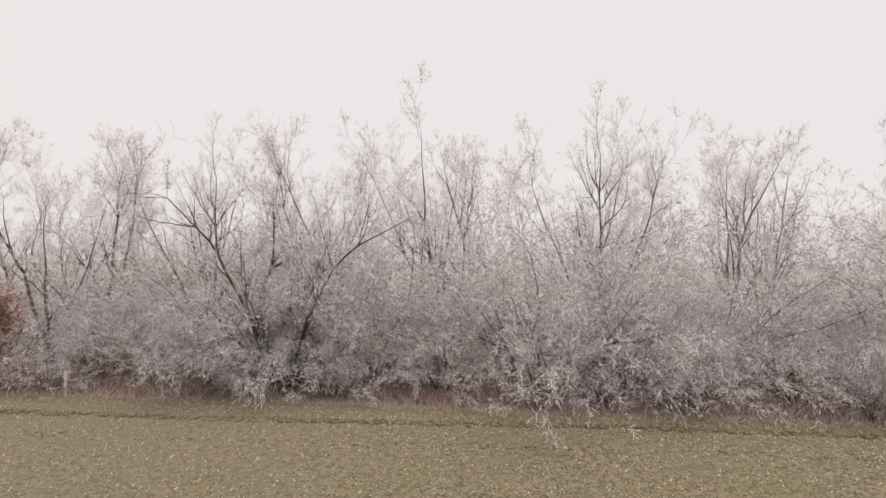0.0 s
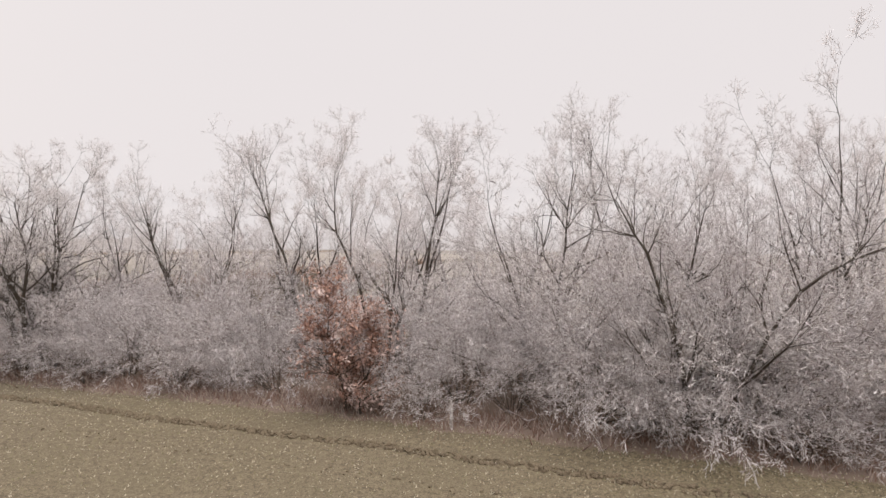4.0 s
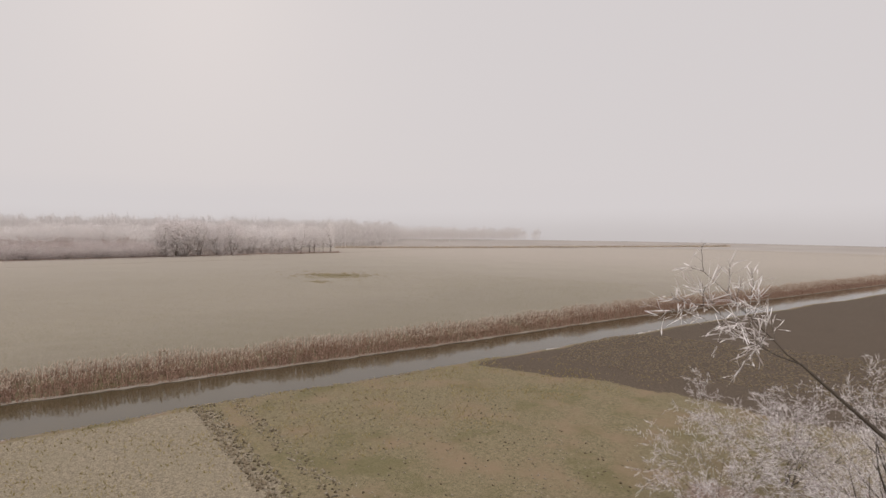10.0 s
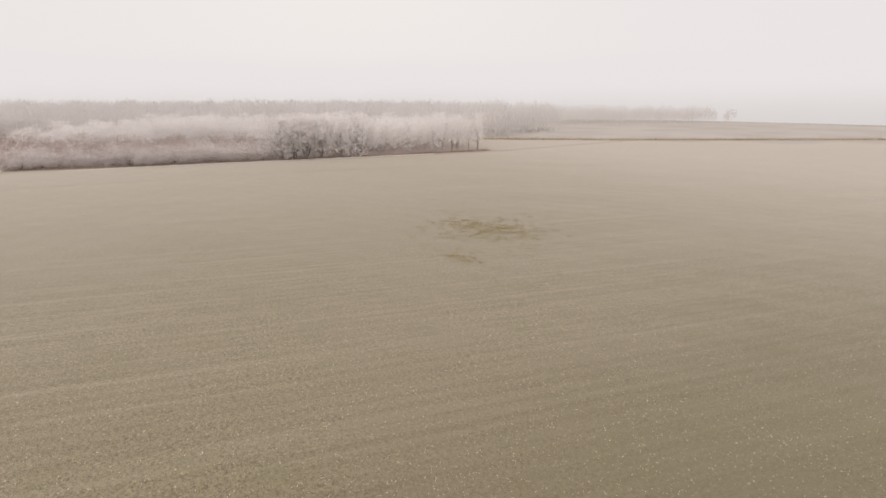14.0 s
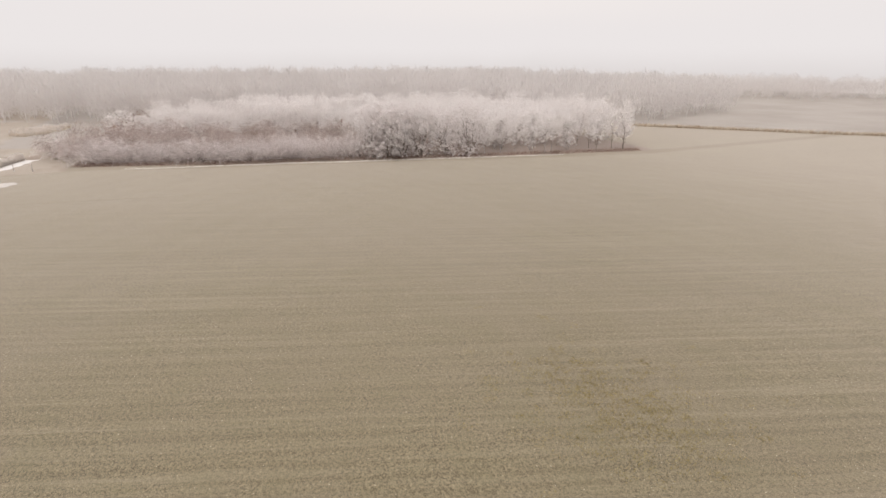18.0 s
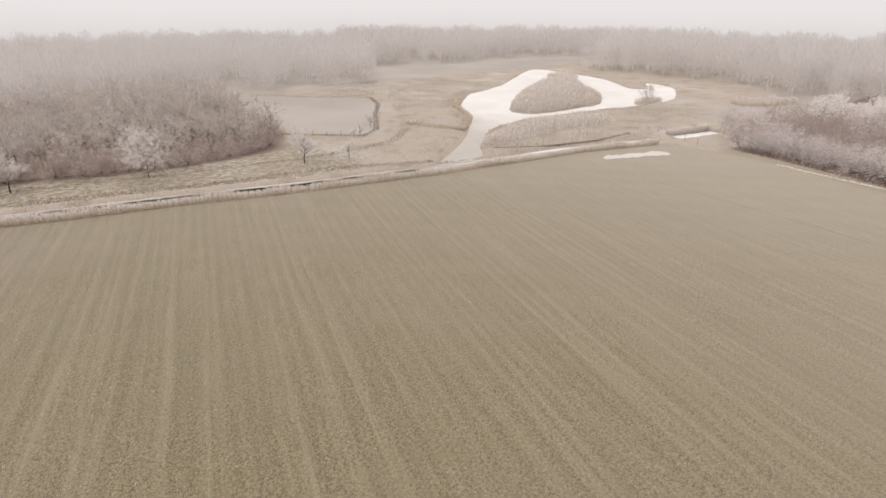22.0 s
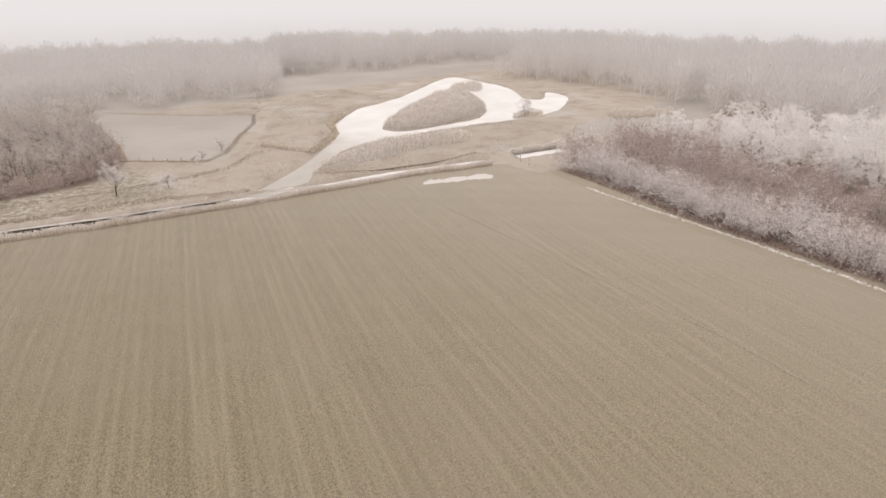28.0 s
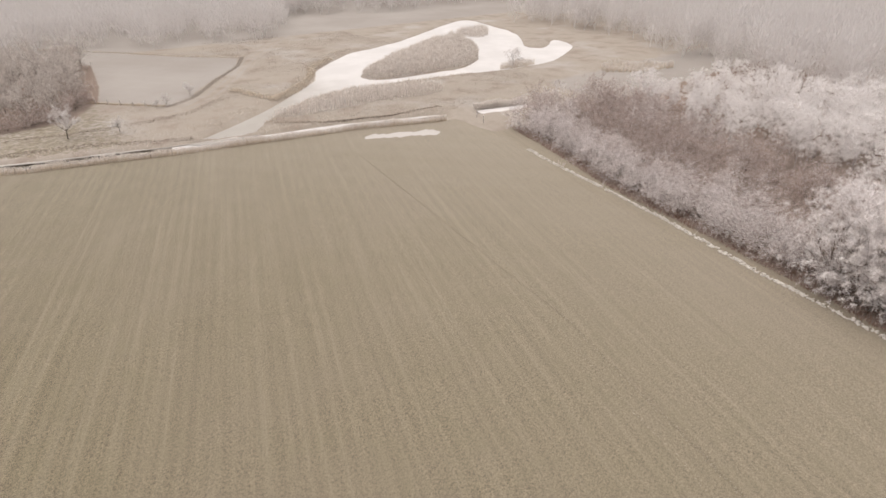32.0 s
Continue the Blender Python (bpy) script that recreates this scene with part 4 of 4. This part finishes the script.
gx, gy = rng.uniform(-330, -225, 60000), rng.uniform(-45, 75, 60000)
ga_, gb_, gc_, gp_ = water_gap(gx, gy)
ok = (np.minimum(np.minimum(gb_, gp_), gc_) > 0.3) & (area_dist(gx, gy, MEADOW) > 0.5) & (area_dist(gx, gy, LEFT) > 0.5) & (seg_dist(gx, gy, TRACK) > 2.2) & (gy - np.interp(gx, [p[0] for p in DITCH_B][::-1], [p[1] for p in DITCH_B][::-1]) < -2) & (wobble(gx * 0.4, gy * 0.5) + rng.normal(0, 0.35, 60000) > 0.0)
tufts("rough_grass", gx[ok], gy[ok], 0.34, 0.04, rough_straw, "tussocky frosted rough grass on the waste ground", "grass", 44)
x, y = along(rng, [(-230, 18), (-243.5, 32.6)], 700, -0.4, 0.4)
tufts("fence_grass", x, y, 0.5, 0.04, grass_dry, "dead brown grass under the meadow fence", "grass", 45)
x, y = along(rng, [(-243.5, 33.2), (-250.5, 29), (-262.5, 12.5), (-272, 1.5), (-278.5, -11)], 1500, -0.6, 0.6)
tufts("verge_grass", x, y, 0.4, 0.045, rough_straw, "tall frosted verge grass along the track", "grass", 46)
x, y = along(rng, [(-232, -65), (-250, -43.5), (-267, -21.4), (-278, -11)], 900, -0.7, 0.7)
tufts("field_edge_grass", x, y, 0.5, 0.05, bank_straw, "brown grass strip at the far side of the meadow", "grass", 47)


def rim(name, pts, side_at, z, label, seed, mat):
    """A jagged shelf of white ice along one shore."""
    rng = np.random.default_rng(seed)
    P = np.array(pts, float)
    out = []
    for a, b in zip(P, P[1:]):
        m = max(2, int(np.linalg.norm(b - a) / 0.8))
        out += [a + (b - a) * t for t in np.linspace(0, 1, m, endpoint=False)]
    P = np.array(out)
    D = np.gradient(P, axis=0)
    N = np.stack((-D[:, 1], D[:, 0]), -1) / np.linalg.norm(D, axis=1, keepdims=True)
    w = ((0.05 if side_at < 0 else -0.05) + 0.3 * rng.random(len(P)) ** 2)[:, None] * np.sign(side_at)
    a, b = P + N * (side_at + 0.9 * np.sign(side_at)), P + N * (side_at - 0.2 * np.sign(side_at)) - N * w
    n = len(P)
    v = np.concatenate([np.column_stack((q, np.full(n, h))) for q, h in ((a, z), (b, z), (b, z - 0.05), (a, z - 0.05))])
    f = []
    for k in range(n - 1):
        for r in range(4):
            s = (r + 1) % 4
            f += [r * n + k, r * n + k + 1, s * n + k + 1, s * n + k]
    return tagged(link_mesh(name, v, f, 4, mat), label, "ice", kind="structure")


rim("ice_rim", DITCH_A[:10], -3.7, -0.80, "white ice shelf along the near ditch shore", 1, rim_ice)
rim("ice_rim", DITCH_B[1:8], 2.1, -0.42, "white ice edge along the narrow ditch", 3, rim_ice)
rim("ice_rim", DITCH_A[:10], 3.85, -0.80, "thin pale ice shelf under the reeds", 2, shelf_ice)

# ---- the woods ----
W = [wood_tree(31, 12.5, 5.0, 6000, rime_far), wood_tree(32, 12, 4.4, 5400, rime_far, foot=0.3), wood_tree(33, 11, 5.4, 6000, rime_far), wood_tree(34, 11.5, 5.4, 6500, rime_far, stems=3, foot=0.12)]
POLE = [wood_tree(36, 12.5, 4.6, 6000, rime_far, wood=brown_bark, foot=0.2, clumps=26), wood_tree(37, 12, 4.2, 5200, rime_far, wood=brown_bark, foot=0.26, clumps=24)]
for ob in POLE:
    tagged(ob, "slim bare-stemmed poplar with a rimed top", "tree", "poplars of the copse")
for ob in W:
    tagged(ob, "tall woodland tree white with thick rime", "tree", "trees of the copse")
WILLOW = wood_tree(35, 11.2, 6.6, 22000, rime_willow, "rimed_willow", wood=brown_bark, radius=0.019, length=0.5, stems=5, foot=0.03, clumps=60, ragged=0.3)
tagged(WILLOW, "broad willow thick with white rime at the wood edge", "tree", "willows of the copse")
B = [shrub(41, 4.0, 12, 0.8, 2400, rime_pink, 0.36, 0.017, "scrub_bush", out=0.2, droop=0.0), shrub(42, 3.4, 12, 0.75, 2100, rime_pink, 0.36, 0.017, "scrub_bush", out=0.2, droop=0.0)]
for ob in B:
    tagged(ob, "low russet scrub dusted with frost", "shrub", "scrub in the copse")
E_ = [shrub(43, 4.5, 16, 0.95, 4600, rime_edge, 0.28, 0.016, "edge_bush", droop=0.0), shrub(44, 4.0, 16, 1.0, 4200, rime_edge, 0.28, 0.016, "edge_bush", droop=0.0)]
for ob in E_:
    tagged(ob, "white frosted bush in the row along the field", "shrub", "bushes at the wood edge")
rng = np.random.default_rng(8)
WOOD = [(-291, 92), (-288.5, 101), (-281.5, 121), (-277.5, 140), (-274, 153.5), (-269, 170), (-265.5, 188), (-259.5, 216), (-300, 232), (-335, 200), (-345, 150), (-345, 110), (-320, 90), (-305, 86)]
EDGE_X = lambda y: float(np.interp(y, [p[1] for p in WOOD_EDGE], [p[0] for p in WOOD_EDGE]))
for y in np.arange(93, 154, 2.2):
    put(E_[rng.integers(0, 2)], EDGE_X(y) - 2.9 + rng.uniform(-0.6, 0.6), y, rng.uniform(0, 360), rng.uniform(0.75, 1.2))
for y in np.arange(95, 150, 5.5):
    put(E_[rng.integers(0, 2)], EDGE_X(y) - 6.4 + rng.uniform(-0.8, 1.2), y + rng.uniform(-1, 1), rng.uniform(0, 360), rng.uniform(0.8, 1.15))
for y, o in ((152.6, 2.4), (156.0, 2.2), (159.0, 2.6), (160, 8.5), (163, 2.8), (168.5, 3.0), (174, 3.2)):
    put(WILLOW, EDGE_X(y) - o, y, rng.uniform(0, 360), rng.uniform(0.95, 1.1))
for gx in np.arange(-345, -256, 4.6):
    for gy in np.arange(86, 232, 4.6):
        px, py = gx + rng.uniform(-1.9, 1.9), gy + rng.uniform(-1.9, 1.9)
        if not inside(np.array([px]), np.array([py]), WOOD)[0]:
            continue
        depth = EDGE_X(py) - px
        if depth < (6.0 if py < 153 else (8 if py < 178 else 1)):
            continue
        if py < 152 and depth < 32 - 0.1 * (py - 92):
            if rng.random() < 0.14:
                put(E_[rng.integers(0, 2)], px, py, rng.uniform(0, 360), rng.uniform(0.8, 1.15), 1.25, label="pale frosted bush among the scrub")
            else:
                put(B[rng.integers(0, 2)], px, py, rng.uniform(0, 360), rng.uniform(0.75, 1.15) * (1.0 + 0.4 * soft(depth, 10, 26)))
        else:
            tall = py > 203 and depth < 14
            put(POLE[rng.integers(0, 2)] if tall else W[rng.integers(0, 4)], px, py, rng.uniform(0, 360), rng.uniform(0.72, 1.0) * (0.85 if py < 130 else 1.0))
R = [open_tree(51, 10.6, 1, 2200, rime_brown, "grey_tree", 0.5, 0.016, r=0.13, wood=bark), open_tree(52, 9.8, 2, 2200, rime_brown, "grey_tree", 0.5, 0.016, r=0.11), open_tree(53, 11.2, 2, 2400, rime_brown, "grey_tree", 0.5, 0.016, r=0.12, wood=bark), wood_tree(55, 7.0, 4.6, 3400, rime_brown, "grey_tree", brown_bark, 0.018, 0.5, stems=3, foot=0.0, clumps=24)]
for ob in R:
    tagged(ob, "grey-brown leafless woodland tree with light frost", "tree", "trees of the southern wood")
for gx in np.arange(-240, -138, 3.9):
    for gy in np.arange(-42, 34, 3.9):
        px, py = gx + rng.uniform(-1.7, 1.7), gy + rng.uniform(-1.7, 1.7)
        if inside(np.array([px]), np.array([py]), LEFT)[0]:
            put(R[rng.choice(4, p=(0.22, 0.2, 0.2, 0.38))], px, py, rng.uniform(0, 360), rng.uniform(0.72, 1.0))
U = shrub(57, 3.2, 13, 0.8, 2200, rime_pink, 0.34, 0.016, "understorey_bush", out=0.2, droop=0.0)
tagged(U, "low brown bush at the foot of the southern wood", "shrub", "undergrowth of the southern wood")
FOOT = [(-150, 12), (-166, 18), (-178, 23.5), (-190, 27.5), (-200, 30.6), (-208.5, 32.3), (-217, 31.4), (-223.5, 28.6), (-228.5, 22), (-231.5, 12)]
for (ax, ay), (bx, by) in zip(FOOT, FOOT[1:]):
    m = max(2, int(math.hypot(bx - ax, by - ay) / 2.0))
    for k in range(m):
        t = k / m
        put(U, ax + (bx - ax) * t + rng.uniform(-0.6, 0.6), ay + (by - ay) * t + rng.uniform(-0.7, 0.5), rng.uniform(0, 360), rng.uniform(0.6, 1.15))
LONE = open_tree(54, 8.0, 1, 4200, rime_mist, "lone_tree", 0.42, 0.012, dict(OPEN, kids=(18, 7), bare=(0.28, 0.1), share=(0.55, 0.45), steps=(9, 5, 3)), r=0.14, wood=bark)
FLUFFY = wood_tree(56, 8.0, 6.8, 13000, rime_mist, "lone_tree", bark, 0.014, 0.5, foot=0.27, clumps=46, ragged=0.35)
for ob in (LONE, FLUFFY):
    tagged(ob, "lone young tree with a frosted crown beside the track", "tree", "trees along the track")
for x, y, s in ((-182, 31, 1.05), (-222.8, 44.4, 0.98), (-231.2, 46.0, 0.52), (-176, 29.1, 0.9), (-250.8, 26.2, 0.5), (-243.8, 31.8, 0.42), (-241.6, 32.6, 0.32)):
    put(LONE, x, y, rng.uniform(0, 360), s)
for x, y, s in ((-199.4, 36.6, 0.95), (-334.5, 50.2, 0.6)):
    put(FLUFFY, x, y, rng.uniform(0, 360), s)
discard(R + POLE + [LONE, FLUFFY, U])


def far_wood(name, poly, step, seed, h, mat, label):
    """Woods too far to count: many rough crowns in one mesh."""
    rng = np.random.default_rng(seed)
    src = []
    for k in range(4):
        n = 640
        c = rng.normal(0, 1, (n, 3))
        c *= rng.random((n, 1)) ** 0.4 / np.linalg.norm(c, axis=1, keepdims=True)
        base = c * np.array([2.7, 2.7, 4.4]) + [0, 0, 4.8]
        tip = base + (c * np.array([0.7, 0.7, 0.2]) + rng.normal(0, 0.25, (n, 3)) + [0, 0, 1.0]) * rng.uniform(0.5, 1.2, (n, 1))
        v, f = blades(rng, base, tip, rng.uniform(0.035, 0.065, n))
        t, g = spikes(np.array([[0, 0, -0.2]]), np.array([[0, 0, 9.0]]), 0.09)
        src.append((np.vstack((v, t)), np.concatenate((f, g + len(v)))))
    xs, ys = [p[0] for p in poly], [p[1] for p in poly]
    gx, gy = np.meshgrid(np.arange(min(xs), max(xs), step), np.arange(min(ys), max(ys), step))
    gx, gy = gx.ravel() + rng.uniform(-0.4, 0.4, gx.size) * step, gy.ravel() + rng.uniform(-0.4, 0.4, gx.size) * step
    ok = inside(gx, gy, poly)
    V, F, n0 = [], [], 0
    for x, y in zip(gx[ok], gy[ok]):
        v, f = src[rng.integers(0, 4)]
        a, s = rng.uniform(0, 6.28), h / 11.0 * rng.uniform(0.7, 1.1)
        m = np.array([[math.cos(a), -math.sin(a), 0], [math.sin(a), math.cos(a), 0], [0, 0, 1]]) * s
        V.append(v @ m.T + [x, y, 0])
        F.append(f + n0)
        n0 += len(v)
    return tagged(link_mesh(name, np.vstack(V), np.concatenate(F), 3, mat), label, "woodland", kind="stuff")


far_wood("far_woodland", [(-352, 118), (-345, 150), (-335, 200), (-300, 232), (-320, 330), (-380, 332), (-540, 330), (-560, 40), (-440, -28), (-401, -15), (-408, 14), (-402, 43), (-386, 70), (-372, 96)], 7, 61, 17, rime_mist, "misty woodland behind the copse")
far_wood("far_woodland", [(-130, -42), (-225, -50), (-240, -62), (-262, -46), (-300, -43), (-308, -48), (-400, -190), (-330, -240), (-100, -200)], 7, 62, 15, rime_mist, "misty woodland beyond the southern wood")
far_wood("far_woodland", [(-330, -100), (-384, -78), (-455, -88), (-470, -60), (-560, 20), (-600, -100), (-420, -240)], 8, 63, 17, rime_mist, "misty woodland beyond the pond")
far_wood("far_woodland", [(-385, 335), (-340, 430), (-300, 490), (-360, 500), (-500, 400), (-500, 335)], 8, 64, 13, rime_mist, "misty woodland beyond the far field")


# ---- reeds ----
def reed_bed(name, xs, ys, zs, height, seed, stem_mat, plume_mat, label, rad=0.02, swell=None):
    rng = np.random.default_rng(seed)
    n = len(xs)
    p = np.stack((xs, ys, zs), -1)
    h = height * (1.0 if swell is None else swell[:, None]) * rng.uniform(0.5, 1.1, (n, 1)) * (0.85 + 0.35 * wobble(np.asarray(xs) * 2.2, np.asarray(ys) * 2.2))[:, None]
    d = np.concatenate((rng.normal(0, 0.13, (n, 2)), np.ones((n, 1))), 1)
    q = p + d * h
    a = spikes(p, q, rad)
    e = q + np.concatenate((rng.normal(0.06, 0.15, (n, 2)), np.full((n, 1), 0.17)), 1) * height / 1.6
    b = spikes(q - d * 0.22 * h, e, rad * 1.7)
    root = tagged(new(name), label, "reeds", kind="stuff")
    link_mesh("reed_stems", *a, 3, stem_mat, root)
    link_mesh("reed_plumes", *b, 3, plume_mat, root)
    return root


rng = np.random.default_rng(9)
x, y = along(rng, DITCH_A[1:10], 17000, 3.6, 4.9)
reed_bed("reed_bed", x, y, ground_height(x, y), 0.75, 1, reed_russet, reed_russet, "bent russet reeds at the water's edge", 0.022)
x, y = along(rng, DITCH_A[1:10], 19000, 4.4, 6.4)
reed_bed("reed_bed", x, y, ground_height(x, y), 0.95, 8, reed_russet, reed_white, "upright straw reeds with frosted plumes along the ditch", 0.018)
x, y = along(rng, DITCH_B, 14000, -4.5, -2.0)
reed_bed("reed_bed", x, y, ground_height(x, y), 1.15, 2, reed_gold, reed_fawn, "straw-coloured reeds between field and ditch", 0.03)
gx, gy = rng.uniform(-382, -294, 42000), rng.uniform(-12, 41, 42000)
ok = area_dist(gx, gy, ISLAND) < -0.3
reed_bed("island_reeds", gx[ok], gy[ok], ground_height(gx[ok], gy[ok]), 3.9, 3, reed_fawn, reed_fawn, "brown frosted reeds covering the pond island", 0.035, 0.35 + 0.65 * soft(-area_dist(gx[ok], gy[ok], ISLAND), 0, 7))
gx, gy = rng.uniform(-345, -328, 1500), rng.uniform(45, 55, 1500)
ok = np.hypot((gx + 337) / 7, (gy - 49.8) / 2.8) < 1
reed_bed("islet_reeds", gx[ok], gy[ok], np.full(ok.sum(), -0.5), 1.8, 6, reed_gold, reed_fawn, "reed tuft at the pond's end", 0.04)
gx, gy = rng.uniform(-308, -256, 9000), rng.uniform(44, 72, 9000)
SPIT = rounded([(-256, 54), (-260, 53.5), (-276, 46.5), (-290, 46.5), (-305, 55), (-298, 62), (-277, 58), (-262, 59)])
ok = area_dist(gx, gy, SPIT) < 0.8 * wobble(gx, gy)
reed_bed("spit_reeds", gx[ok], gy[ok], ground_height(gx[ok], gy[ok]), 2.2, 4, reed_fawn, reed_fawn, "dry reeds on the spit beside the pond", 0.045, 0.3 + 0.7 * soft(-area_dist(gx[ok], gy[ok], SPIT), -0.5, 3))
x, y = along(rng, [(-259.8, 27.5), (-261.7, 36.1), (-264, 43), (-272, 37.6), (-281, 29.5), (-288, 17), (-299, 8)], 2600, -0.6, 1.8)
reed_bed("bank_reeds", x, y, ground_height(x, y), 0.75, 9, bank_straw, reed_gold, "brown reeds on the steep pond bank", 0.04)
gx, gy = rng.uniform(-376, -345, 4200), rng.uniform(64, 84, 4200)
ok = area_dist(gx, gy, rounded([(-353.7, 66), (-365.3, 71), (-374.5, 81.5), (-359, 80), (-346.5, 73)])) < 0.5 * wobble(gx, gy)
reed_bed("reed_patch", gx[ok], gy[ok], np.zeros(ok.sum()), 1.5, 10, reed_gold, reed_fawn, "brown reed patch on the pale waste ground", 0.05)
gx, gy = rng.uniform(-382, -357, 3000), rng.uniform(-15, 9, 3000)
ok = area_dist(gx, gy, rounded([(-361, -7), (-374, -13), (-380, -7), (-366, 7), (-360, 2)])) < 0
reed_bed("islet_reeds", gx[ok], gy[ok], np.full(ok.sum(), -0.5), 2.6, 11, reed_fawn, reed_fawn, "reeds on the islet behind the pond island", 0.045)
x, y = along(rng, DITCH_C, 2200, 1.4, 3.0)
reed_bed("reed_bed", x, y, ground_height(x, y), 1.2, 7, reed_fawn, reed_fawn, "straw-coloured reeds beside the culvert", 0.03)
discard(W + B + E_ + [WILLOW])


# ---- fence by the meadow ----
def fence_post(height):
    root = new("fence_post")
    p = np.array([[0, 0, -0.2], [0, 0, height - 0.06]])
    q = np.array([[0, 0, height - 0.06], [0, 0, height]])
    link_mesh("post", *tubes(p, q, np.array([0.07, 0.062]), np.array([0.062, 0.03]), 8), 4, bark_pale, root)
    c = np.array([[0, 0, height - 0.005]])
    link_mesh("frost_cap", *spikes(c, c + [0, 0, 0.05], 0.05), 3, rime, root)
    return tagged(root, "weathered wooden fence post with a frosty top", "post", "meadow fence")


post = fence_post(1.2)
FENCE = [(-230, 18.5), (-240, 30.2), (-243.5, 33)]
for (ax, ay), (bx, by) in zip(FENCE, FENCE[1:]):
    m = int(math.hypot(bx - ax, by - ay) / 2.6)
    for k in range(m):
        t = k / m
        put(post, ax + (bx - ax) * t, ay + (by - ay) * t, rng.uniform(0, 360), rng.uniform(0.9, 1.1))
for x, y in ((-290.5, 82.2), (-289.2, 85.5)):
    put(post, x, y, 0, 1.25, label="wooden marker post at the ditch crossing")
discard([post])
